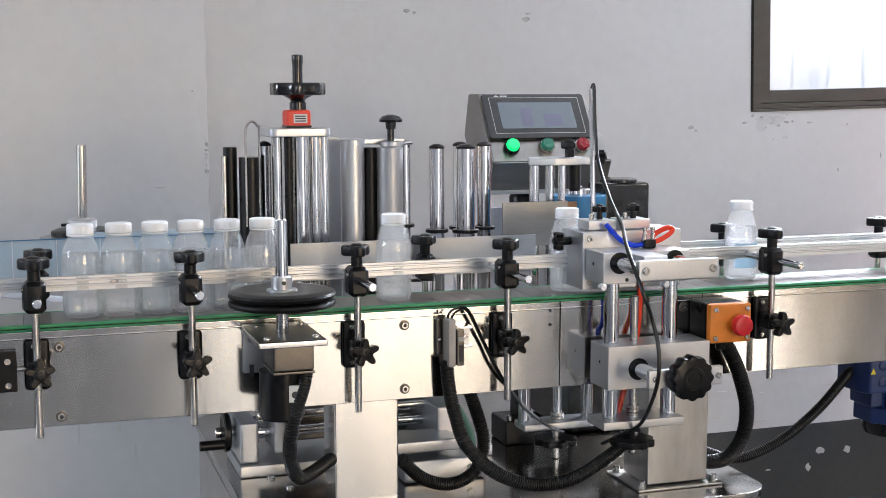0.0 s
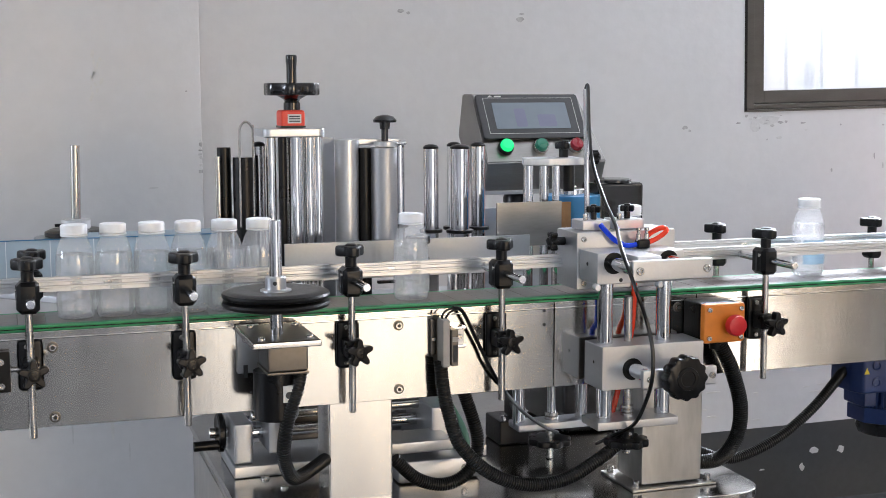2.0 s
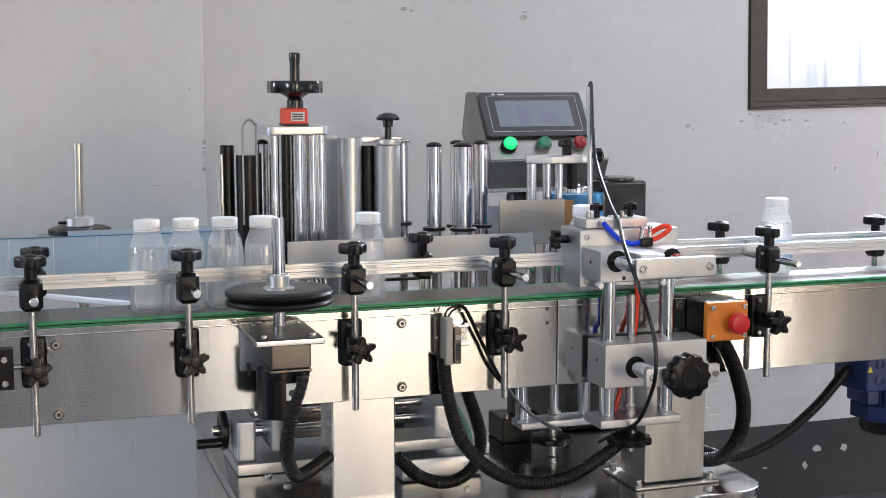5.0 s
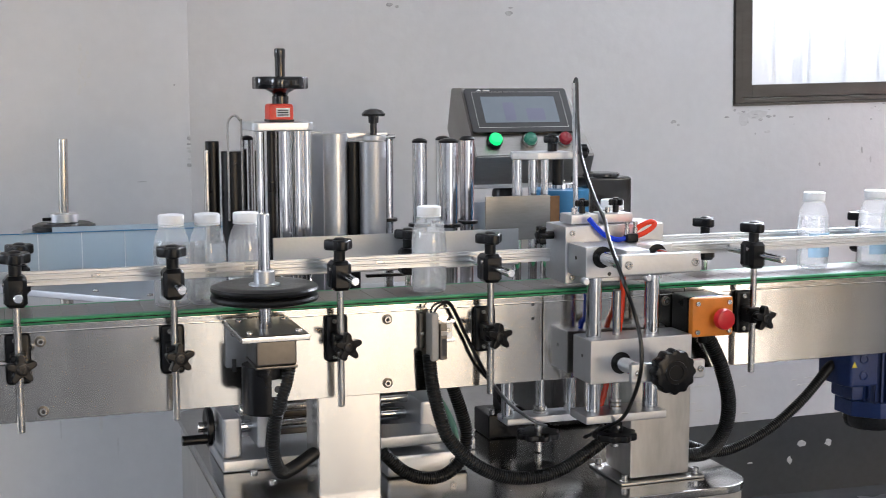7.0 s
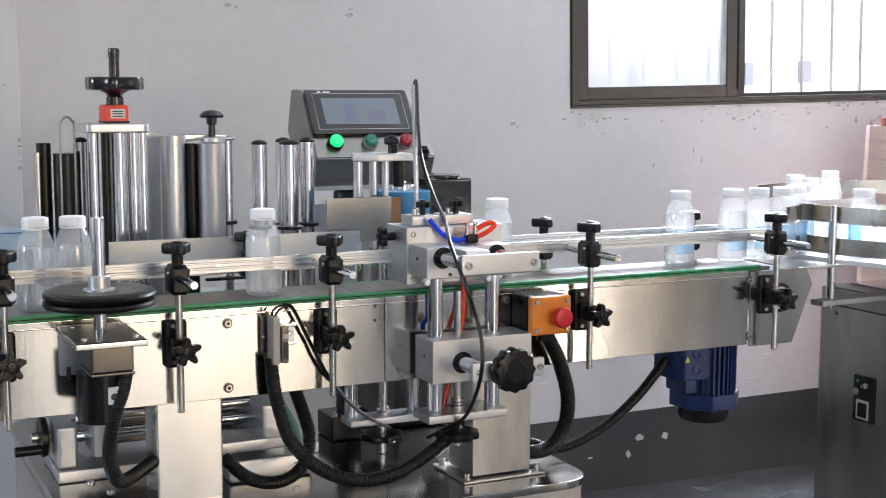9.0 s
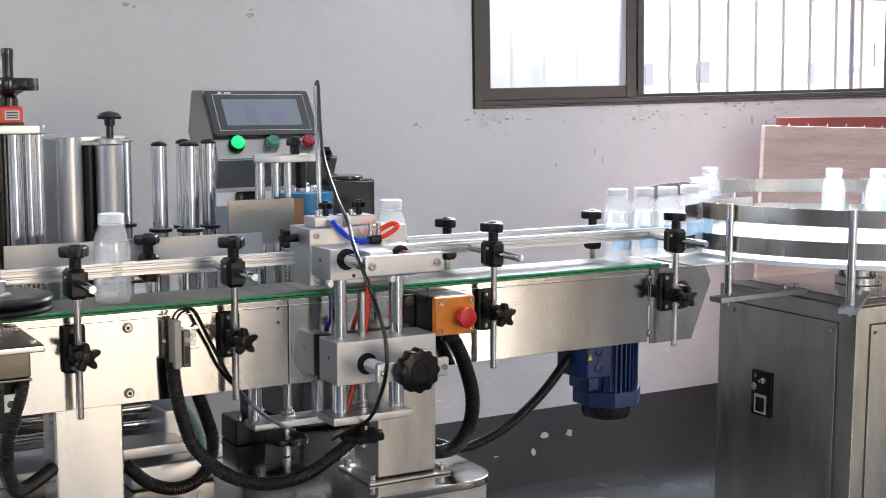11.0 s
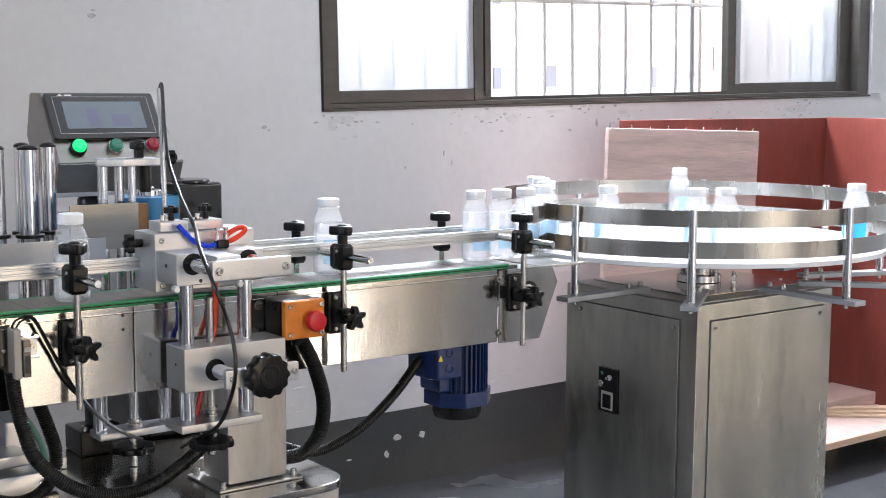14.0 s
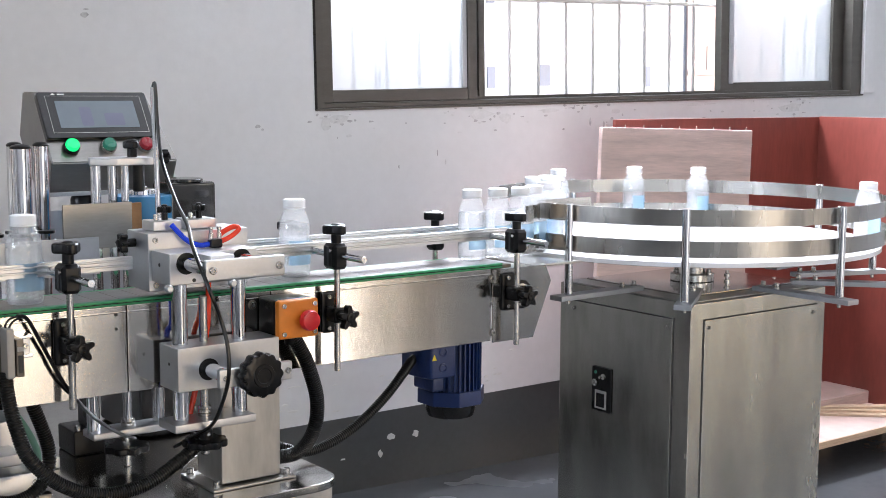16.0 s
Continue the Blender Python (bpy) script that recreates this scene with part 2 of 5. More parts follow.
def part(name, bm, material, parent=None, label="", smooth=True, m=None):
    """Links a bmesh as one mesh object, under a thing or a part."""
    me = bpy.data.meshes.new(name)
    bm.normal_update()
    if smooth:
        for f in bm.faces:
            f.smooth = True
        for e in bm.edges:
            if len(e.link_faces) == 2 and e.calc_face_angle(0) > 0.6:
                e.smooth = False
    bm.to_mesh(me)
    if smooth and len(bm.faces) < 700:
        # flat faces keep their own normal, rounded edges blend into them
        nors = []
        for f in bm.faces:
            for lp in f.loops:
                s = Vector((0, 0, 0))
                for g in lp.vert.link_faces:
                    if g.normal.dot(f.normal) > 0.75:
                        s += g.normal * g.calc_area()
                nors.append(s.normalized() if s.length > 0 else f.normal.copy())
        me.normals_split_custom_set(nors)
    bm.free()
    me.materials.append(material)
    ob = new(name, me)
    if parent:
        ob.parent = parent
    if m:
        ob.matrix_basis = m
    if label:
        ob["label"] = label
    return ob


def thing(name, label, category, group="", kind="", m=None):
    ob = new(name)
    ob.empty_display_size = 0.05
    if m:
        ob.matrix_basis = m
    return tagged(ob, label, category, group, kind)


def box(x0, x1, y0, y1, z0, z1, bevel=0.0, bm=None, seg=2):
    bm = bm or bmesh.new()
    r = bmesh.ops.create_cube(bm, size=1)
    for v in r["verts"]:
        v.co = Vector(((x0 + x1) / 2 + v.co.x * (x1 - x0), (y0 + y1) / 2 + v.co.y * (y1 - y0), (z0 + z1) / 2 + v.co.z * (z1 - z0)))
    if bevel:
        es = list({e for v in r["verts"] for e in v.link_edges})
        bmesh.ops.bevel(bm, geom=es, offset=bevel, segments=seg, profile=0.5, affect="EDGES")
    return bm


def frame_at(p, d):
    d = Vector(d).normalized()
    return Matrix.Translation(p) @ d.to_track_quat("Z", "Y").to_matrix().to_4x4()


def lathe(profile, seg=24, m=None, bm=None, caps=True):
    """A turned body from (radius, height) steps."""
    bm = bm or bmesh.new()
    m = m or Matrix.Identity(4)
    rings = []
    for r, h in profile:
        rings.append([bm.verts.new(m @ Vector((r * math.cos(2 * math.pi * i / seg), r * math.sin(2 * math.pi * i / seg), h))) for i in range(seg)])
    for a, b in zip(rings, rings[1:]):
        for i in range(seg):
            j = (i + 1) % seg
            bm.faces.new((a[i], a[j], b[j], b[i]))
    if caps:
        bm.faces.new(rings[0][::-1])
        bm.faces.new(rings[-1])
    return bm


def rod(p0, p1, r, seg=16, chamfer=0.001, bm=None):
    p0, p1 = Vector(p0), Vector(p1)
    L = (p1 - p0).length
    c = min(chamfer, r * 0.4)
    return lathe([(r - c, 0), (r, c), (r, L - c), (r - c, L)], seg, frame_at(p0, p1 - p0), bm)


def spline(points, n=10):
    """Points of a smooth curve through the given ones."""
    P = [Vector(p) for p in points]
    P = [2 * P[0] - P[1]] + P + [2 * P[-1] - P[-2]]
    out = []
    for i in range(1, len(P) - 2):
        a, b, c, d = P[i - 1:i + 3]
        for k in range(n):
            t = k / n
            out.append(0.5 * (2 * b + (c - a) * t + (2 * a - 5 * b + 4 * c - d) * t * t + (3 * b - a - 3 * c + d) * t ** 3))
    out.append(P[-2])
    return out


def tube(points, r, seg=10, n=10, ribs=0.0, rib_depth=0.0):
    """A hose along a smooth curve; ribs: the pitch of its corrugation."""
    pts = spline(points, n)
    if ribs:
        dist = [0.0]
        for a, b in zip(pts, pts[1:]):
            dist.append(dist[-1] + (b - a).length)
        steps = int(dist[-1] / ribs * 4)
        fine, k = [], 0
        for i in range(steps + 1):
            s = dist[-1] * i / steps
            while k < len(dist) - 2 and dist[k + 1] < s:
                k += 1
            fine.append(pts[k].lerp(pts[k + 1], (s - dist[k]) / max(1e-9, dist[k + 1] - dist[k])))
        pts = fine
    bm = bmesh.new()
    rings, side = [], None
    for i, p in enumerate(pts):
        d = (pts[min(i + 1, len(pts) - 1)] - pts[max(i - 1, 0)]).normalized()
        if side is None:
            side = d.orthogonal().normalized()
        side = (side - d * side.dot(d)).normalized()
        up = d.cross(side)
        rr = r - (rib_depth if ribs and i % 4 in (0, 1) else 0)
        rings.append([bm.verts.new(p + (side * math.cos(2 * math.pi * j / seg) + up * math.sin(2 * math.pi * j / seg)) * rr) for j in range(seg)])
    for a, b in zip(rings, rings[1:]):
        for i in range(seg):
            j = (i + 1) % seg
            bm.faces.new((a[i], a[j], b[j], b[i]))
    bm.faces.new(rings[0][::-1])
    bm.faces.new(rings[-1])
    return bm


def prism(outline, z0, z1, m=None, bevel=0.0):
    """A flat plate with the given outline (x, y)."""
    bm = bmesh.new()
    lo = [bm.verts.new((x, y, z0)) for x, y in outline]
    hi = [bm.verts.new((x, y, z1)) for x, y in outline]
    n = len(outline)
    bm.faces.new(lo[::-1])
    bm.faces.new(hi)
    for i in range(n):
        bm.faces.new((lo[i], lo[(i + 1) % n], hi[(i + 1) % n], hi[i]))
    bmesh.ops.recalc_face_normals(bm, faces=bm.faces)
    if bevel:
        bmesh.ops.bevel(bm, geom=list(bm.edges), offset=bevel, segments=2, profile=0.5, affect="EDGES")
    if m:
        bm.transform(m)
    return bm


def rounded(x0, x1, y0, y1, r, n=6):
    out = []
    for cx, cy, a0 in ((x1 - r, y1 - r, 0), (x0 + r, y1 - r, 90), (x0 + r, y0 + r, 180), (x1 - r, y0 + r, 270)):
        for k in range(n + 1):
            a = radians(a0 + 90 * k / n)
            out.append((cx + r * math.cos(a), cy + r * math.sin(a)))
    return out


def star(lobes, r0, r1, n=6):
    """The outline of a lobed knob."""
    out = []
    for i in range(lobes * n):
        a = 2 * math.pi * i / (lobes * n)
        out.append(((r0 + r1) / 2 + (r1 - r0) / 2 * math.tanh(1.8 * math.cos(lobes * a)) / math.tanh(1.8), a))
    return [(r * math.cos(a), r * math.sin(a)) for r, a in out]


FRONT = Matrix.Rotation(radians(90), 4, "X")      # turns a plate's z towards -y


def screw(parent, p, r=0.006, d=(0, -1, 0), material=None, name="screw"):
    """A socket screw with a recessed head."""
    m = frame_at(p, d)
    return part(name, lathe([(r, 0), (r, 0.003), (r * 0.85, 0.004), (r * 0.5, 0.004), (r * 0.45, 0.0015)], 14, m), material or SATIN, parent)


# ---------------------------------------------------------------- the room
def slab(name, x0, x1, y0, y1, z0, z1, material, m=None):
    return tagged(part(name, box(x0, x1, y0, y1, z0, z1), material, None, smooth=False, m=m), kind="structure")


slab("floor", -7.2, 7.2, -4.2, 4.2, -0.1, 0, FLOOR)
slab("ceiling", -7.2, 7.2, -4.2, 4.2, 3.2, 3.3, CEIL)
# the wall with the window: below, above and beside the opening
W0, W1, S0, S1 = 2.020, 4.430, 1.165, 2.35
wall = tagged(new("wall_north"), "painted plaster wall with a wide window and a dark dado", "wall", kind="structure")
wall.matrix_basis = WALL
for nm, a in (("wall_face_below", (0.3, 7.6, 0, 0.24, 0.231, S0)), ("wall_face_above", (0.3, 7.6, 0, 0.24, S1, 3.35)),
              ("wall_face_beside", (0.3, W0, 0, 0.24, S0, S1)), ("wall_face_beside", (W1, 7.6, 0, 0.24, S0, S1))):
    part(nm, box(*a), PLASTER, wall, smooth=False)
part("dado", box(0.3, 7.6, -0.003, 0.24, -0.16, 0.231), DADO, wall, "dark grey painted dado with chips", smooth=False)


def blot(u, z, w, h, material, name, thick=0.0015, seed=0):
    """A chip or scuff with an uneven outline on the wall's face."""
    rnd = random.Random(seed)
    pts = [(u + w / 2 * math.cos(a) * rnd.uniform(0.6, 1.1), z + h / 2 * math.sin(a) * rnd.uniform(0.6, 1.1)) for a in [2 * math.pi * i / 9 for i in range(9)]]
    off = -0.003 if z < 0.23 else 0
    return part(name, _upright(prism(pts, -0.001, thick), off), material, wall)


def _upright(bm, off):
    bm.transform(Matrix.Translation((0, off, 0)) @ FRONT)
    return bm


for i, (u, z, w, h) in enumerate(((2.2484, 0.1475, 0.03, 0.025), (2.3394, 0.1418, 0.028, 0.026), (2.2084, 0.0998, 0.018, 0.026), (2.0777, 0.1035, 0.02, 0.006))):
    blot(u, z, w, h, FLAKE, "paint_chip", seed=i)
for i, (u, z, w, h) in enumerate(((1.0146, 1.451, 0.02, 0.012), (1.0355, 1.4456, 0.014, 0.01), (1.3452, 1.4271, 0.022, 0.016), (1.3485, 1.441, 0.018, 0.006), (1.8289, 1.1209, 0.02, 0.012), (1.8437, 1.1116, 0.01, 0.008), (3.0487, 1.0984, 0.01, 0.03), (3.1085, 1.0871, 0.008, 0.025), (2.2961, 0.9841, 0.008, 0.012), (2.4663, 0.9905, 0.006, 0.02), (2.437, 1.0212, 0.004, 0.02))):
    blot(u, z, w, h, SCUFF, "wall_scuff", seed=20 + i)

_r = random.Random(11)
for i in range(90):
    u = _r.choice((2.06, 2.1, 2.2, 2.5, 2.58, 2.62, 2.66, 2.72, 2.9, 3.0, 3.15, 3.6, 3.9, 4.05, 4.1)) + _r.gauss(0, 0.05)
    blot(u, 1.155 - abs(_r.gauss(0, 0.034)), _r.uniform(0.005, 0.022), _r.uniform(0.003, 0.011), SCUFF if i % 3 else WORN, "wall_scuff", 0.0008, 60 + i)
# patches where the sill's plaster has come off
for i, (u, z, w, h) in enumerate(((2.09, 1.135, 0.10, 0.03), (2.05, 1.12, 0.04, 0.05), (2.60, 1.135, 0.12, 0.03), (2.70, 1.12, 0.06, 0.035), (2.88, 1.14, 0.10, 0.018), (3.16, 1.13, 0.05, 0.02), (4.02, 1.12, 0.16, 0.035), (3.55, 1.145, 0.2, 0.012))):
    blot(u, z, w, h, WORN, "worn_patch", 0.0006, 200 + i)
# roughly patched plaster above the dado
for i in range(60):
    blot(_r.uniform(1.25, 2.75), 0.25 + abs(_r.gauss(0, 0.12)), _r.uniform(0.012, 0.06), _r.uniform(0.003, 0.010), ROUGHP, "plaster_ridge", 0.0025, 400 + i)
# a pilaster in front of that wall, along the machine's infeed
pil = tagged(new("wall_pilaster"), "pale painted pilaster with a chipped edge", "wall", kind="structure")
part("pilaster_face", box(-7.2, 0.443, 3.10, 3.5, 0, 3.2, 0.0015), PLASTER, pil, smooth=False)
_r = random.Random(21)
for i in range(12):
    z, h, d = 1.115 - 0.075 * _r.random(), _r.uniform(0.003, 0.010), _r.uniform(0.003, 0.010)
    part("edge_chip", box(0.4438 - d, 0.4445, 3.0988, 3.0988 + d, z - h, z, 0.001), SCUFF if i % 3 == 0 else WORN, pil)
for x, z, w, h in ((0.41, 1.222, 0.005, 0.004), (0.33, 1.0, 0.025, 0.002), (0.255, 0.50, 0.008, 0.03), (0.29, 0.49, 0.005, 0.04)):
    bmb = prism([(x + w / 2 * math.cos(a), z + h / 2 * math.sin(a)) for a in [2 * math.pi * i / 8 for i in range(8)]], 0, 0.001)
    bmb.transform(Matrix.Translation((0, 3.1, 0)) @ FRONT)
    part("wall_scuff", bmb, SCUFF if h < 0.01 else FLAKE, pil)

# drips and smudges low on the pilaster
_r = random.Random(9)
for i in range(26):
    x, z = _r.uniform(-0.1, 0.43), 0.55 + _r.gauss(0, 0.12)
    w, h = _r.uniform(0.004, 0.014), _r.uniform(0.03, 0.10)
    bmb = prism([(x + w / 2 * math.cos(q) * _r.uniform(0.5, 1), z + h / 2 * math.sin(q)) for q in [2 * math.pi * n / 9 for n in range(9)]], 0, 0.0006)
    bmb.transform(Matrix.Translation((0, 3.1, 0)) @ FRONT)
    part("drip_mark", bmb, WORN if i % 4 else ROUGHP, pil)
# a jagged scratch in the pilaster's paint
_r = random.Random(5)
for i in range(16):
    k = i / 15
    x, z = 0.211 + (-0.013) * k + _r.gauss(0, 0.007), 1.308 + (-0.105) * k
    w, h = _r.uniform(0.004, 0.009), _r.uniform(0.008, 0.020)
    tilt = _r.uniform(-0.3, 0.3)
    bmb = prism([(x + w / 2 * math.cos(q) + h * tilt * 0.5 * math.sin(q), z + h / 2 * math.sin(q)) for q in [2 * math.pi * n / 7 for n in range(7)]], 0, 0.0012)
    bmb.transform(Matrix.Translation((0, 3.1, 0)) @ FRONT)
    part("paint_scratch", bmb, ROUGHP, pil)

# the other walls, out of view, with openings set where light is wanted
slab("wall_west", -7.2, -7.0, -4.2, 0.6, 0, 3.2, PLASTER)
slab("wall_west", -7.2, -7.0, 2.8, 3.5, 0, 3.2, PLASTER)
slab("wall_west", -7.2, -7.0, 0.6, 2.8, 0, 1.55, PLASTER)
slab("wall_west", -7.2, -7.0, 0.6, 2.8, 2.85, 3.2, PLASTER)
# the low gap in this unseen wall is added for the cabinet's fill
slab("wall_east", 6.6, 6.8, -4.2, -3.2, 0, 3.2, PLASTER)
slab("wall_east", 6.6, 6.8, -3.2, -2.0, 0.9, 3.2, PLASTER)
slab("wall_east", 6.6, 6.8, -2.0, 3.6, 0, 3.2, PLASTER)
slab("wall_south", -7.2, -2.9, -4.2, -4.0, 0, 3.2, PLASTER)
slab("wall_south", -2.9, -0.9, -4.2, -4.0, 0, 1.1, PLASTER)
slab("wall_south", -2.9, -0.9, -4.2, -4.0, 2.4, 3.2, PLASTER)
slab("wall_south", -0.9, 1.05, -4.2, -4.0, 0, 3.2, PLASTER)
slab("wall_south", 1.05, 2.95, -4.2, -4.0, 2.65, 3.2, PLASTER)
slab("wall_south", 2.95, 4.5, -4.2, -4.0, 0, 3.2, PLASTER)
slab("wall_south", 4.5, 5.9, -4.2, -4.0, 2.65, 3.2, PLASTER)
slab("wall_south", 5.9, 6.8, -4.2, -4.0, 0, 3.2, PLASTER)
# door out of view; its dark pane is added to weaken the sun
door = tagged(new("door_1"), "unseen steel framed door, its glass darkened to dim the sun", "door", kind="structure")
part("door_frame", box(4.5, 4.56, -4.12, -4.06, 0, 2.65, 0.003), STEEL_D, door)
part("door_frame", box(5.84, 5.9, -4.12, -4.06, 0, 2.65, 0.003), STEEL_D, door)
part("door_frame", box(4.56, 5.84, -4.12, -4.06, 2.59, 2.65, 0.003), STEEL_D, door)
part("pane", box(4.56, 5.84, -4.093, -4.087, 0.01, 2.59), TINT, door, smooth=False)

# ------------------------------------------------------------- the window
win = tagged(new("window_1"), "bronze aluminium sliding window, middle bay open, with bars outside", "window", kind="structure")
win.matrix_basis = WALL


def sash(parent, name, u0, u1, z0, z1, v0, v1, rail, stile, glass):
    fr = part(name, box(u0, u0 + stile, v0, v1, z0, z1, 0.003), BRONZE, parent)
    part("stile", box(u1 - stile, u1, v0, v1, z0, z1, 0.003), BRONZE, fr)
    part("rail", box(u0 + stile, u1 - stile, v0 + 0.002, v1 - 0.002, z0, z0 + rail, 0.003), BRONZE, fr)
    part("rail", box(u0 + stile, u1 - stile, v0 + 0.002, v1 - 0.002, z1 - rail, z1, 0.003), BRONZE, fr)
    g = part("pane", box(u0 + stile - 0.005, u1 - stile + 0.005, (v0 + v1) / 2 - 0.003, (v0 + v1) / 2 + 0.003, z0 + rail - 0.005, z1 - rail + 0.005), glass, fr)
    g.visible_shadow = False


part("window_frame", box(W0, W1, 0.01, 0.10, S0 + 0.001, S0 + 0.016, 0.003), BRONZE, win)
part("window_frame", box(W0, W1, 0.01, 0.10, S1 - 0.03, S1 - 0.001, 0.003), BRONZE, win)
part("window_frame", box(W0 + 0.001, W0 + 0.030, 0.008, 0.10, S0, S1, 0.003), BRONZE, win)
part("window_frame", box(W1 - 0.06, W1 - 0.001, 0.008, 0.10, S0, S1, 0.003), BRONZE, win)
part("frame_lip", box(W0 - 0.006, W0 + 0.0009, -0.004, 0.02, S0 - 0.004, S1, 0.001), BLACK, win, "dark sealed edge")
part("frame_lip", box(W0 - 0.006, W1, -0.004, 0.012, S0 - 0.006, S0 + 0.0008, 0.001), BRONZE, win)
part("window_sill", box(W0, W1, 0.10, 0.24, S0 + 0.001, S0 + 0.012), PLASTER, win)
sash(win, "sliding_sash", W0 + 0.030, 2.601, S0 + 0.017, S1 - 0.03, 0.015, 0.045, 0.037, 0.034, GLARE_GLASS)
part("sash_gasket", box(2.549, 2.566, 0.020, 0.040, S0 + 0.055, S1 - 0.07, 0.001), ALU_M, win, "grey glazing gasket")
sash(win, "sliding_sash", 2.602, 2.656, S0 + 0.017, S1 - 0.03, 0.050, 0.082, 0.026, 0.024, PANE)
sash(win, "sliding_sash", 3.705, W1 - 0.06, S0 + 0.017, S1 - 0.03, 0.050, 0.082, 0.037, 0.064, GLARE_GLASS)
part("sash_lip", box(3.744, 3.766, 0.046, 0.0498, S0 + 0.05, S1 - 0.07, 0.001), ALU_M, win, "paler inner edge")
part("track", box(W0, W1, 0.046, 0.049, S0 + 0.016, S0 + 0.026), BRONZE, win)
part("plaster_reveal", box(W1, W1 + 0.06, -0.006, -0.0005, S0 + 0.004, S1, 0.002), PLASTER, win, "pale patched plaster edge")
grille = tagged(new("window_grille"), "pale painted steel window bars outside the glass", "window bars")
grille.matrix_basis = WALL
for i in range(19):
    u = 2.137 + 0.1212 * i
    part("bar", rod((u, 0.20, S0 + 0.012), (u, 0.20, S1), 0.0055, 8), WHITEB, grille)
part("cross_bar", box(W0, W1, 0.193, 0.207, 1.502, 1.514, 0.002), WHITEB, grille)
part("cross_bar", box(W0, W1, 0.19, 0.21, 2.1, 2.12), WHITEB, grille)

# ---------------------------------------------------------------- outdoors
tagged(part("ground", box(-150, 150, -150, 150, -3.3, -3.2), EARTH, None, smooth=False), kind="structure")
bld = thing("apartment_building", "sunlit pale apartment building across the yard", "building", m=WALL @ pose(36.5, 33, -3.2, 0, 0, -8))
part("facade", box(-34, 24, 0, 10, 0, 19), FACADE, bld, smooth=False)
part("facade_wing", box(-1.2, 3.2, -0.12, 9, 0, 17), PINK, bld, "pink tiled wing", smooth=False)
for z in (3.9, 6.85, 9.8, 12.7):
    part("string_course", box(-1.2, 3.2, -0.18, -0.10, z + 0.45, z + 0.62), PINK, bld, smooth=False)
for x, dz, wd in ((-26.0, 0.0, 0.5), (-22.1, 0.1, 0.5), (-18.0, 0.0, 0.5), (-13.9, 0.1, 0.3), (-9.65, 0.0, 0.3), (-7.62, 0.05, 0.5), (-3.06, -0.05, 0.26)):
    for k in range(5):
        z = 1.05 + dz + k * 2.95
        w = part("window", box(x, x + wd, -0.03, 0.05, z, z + 0.75), FARGLASS, bld, smooth=False)
for k in range(5):
    for x in (-0.3, 1.4):
        part("window", box(x, x + 0.7, -0.15, -0.05, 1.6 + k * 2.95, 2.5 + k * 2.95), PINK, bld, smooth=False)

# ------------------------------------------------------------ the conveyor
FY = 1.876                      # front face of the conveyor's side panels
conv = thing("conveyor", "stainless steel plate chain conveyor with green wear strips", "conveyor")
for x0, x1 in ((-0.9, 0.8085), (0.8100, 1.0575), (1.0590, 1.5205)):
    sp = part("side_panel", box(x0, x1, FY, FY + 0.003, 0.760, 0.895, 0.001), STEEL, conv)
    part("lower_flange", box(x0, x1, FY + 0.003, FY + 0.03, 0.760, 0.763), STEEL, sp, smooth=False)
    part("upper_fold", box(x0, x1, FY - 0.0015, FY + 0.001, 0.884, 0.8865, 0.0008), STEEL, sp)
nose = [(1.522, 0.757), (1.620, 0.757), (1.664, 0.862), (1.650, 0.893), (1.522, 0.893)]
bm = prism(nose, 0, 0.003)
bm.transform(Matrix.Translation((0, FY - 0.001, 0)) @ FRONT)
ep = part("end_panel", bm, STEEL, conv)
bm = prism([(x, z) for x, z in nose], 0, 0.003)
bm.transform(Matrix.Translation((0, 2.020, 0)) @ FRONT)
part("end_panel", bm, STEEL, conv)
part("side_panel", box(-0.9, 1.5205, 2.017, 2.020, 0.760, 0.895), STEEL, conv, smooth=False)
part("bottom_sheet", box(-0.9, 1.52, FY + 0.03, 2.016, 0.764, 0.767), STEEL_D, conv, smooth=False)
for z0, z1 in ((0.8955, 0.8985), (0.9000, 0.9040)):
    part("wear_strip", box(-0.9, 1.545, FY - 0.003, FY + 0.010, z0, z1, 0.001), GREEN, conv, "green plastic wear strip")
part("strip_core", box(-0.9, 1.545, FY - 0.0005, FY + 0.008, 0.895, 0.9035), BLACK, conv, smooth=False)
part("wear_strip", box(-0.9, 1.545, 2.012, 2.022, 0.8905, 0.8985, 0.001), GREEN, conv, "green plastic wear strip")
part("roller", rod((1.60, FY + 0.01, 0.855), (1.60, 2.01, 0.855), 0.04, 24), STEEL_D, conv)
br_ = part("bearing", lathe([(0.027, 0), (0.027, 0.004), (0.025, 0.005), (0.021, 0.005), (0.020, 0.003), (0.017, 0.003), (0.016, 0.006), (0.009, 0.006), (0.008, 0.003)], 32, frame_at((1.590, FY - 0.001, 0.842), (0, -1, 0))), BLACK, conv)
part("bearing_race", lathe([(0.0205, 0.0032), (0.0205, 0.0056), (0.0170, 0.0056), (0.0170, 0.0032)], 32, frame_at((1.590, FY - 0.001, 0.842), (0, -1, 0)), None, False), SATIN, br_)
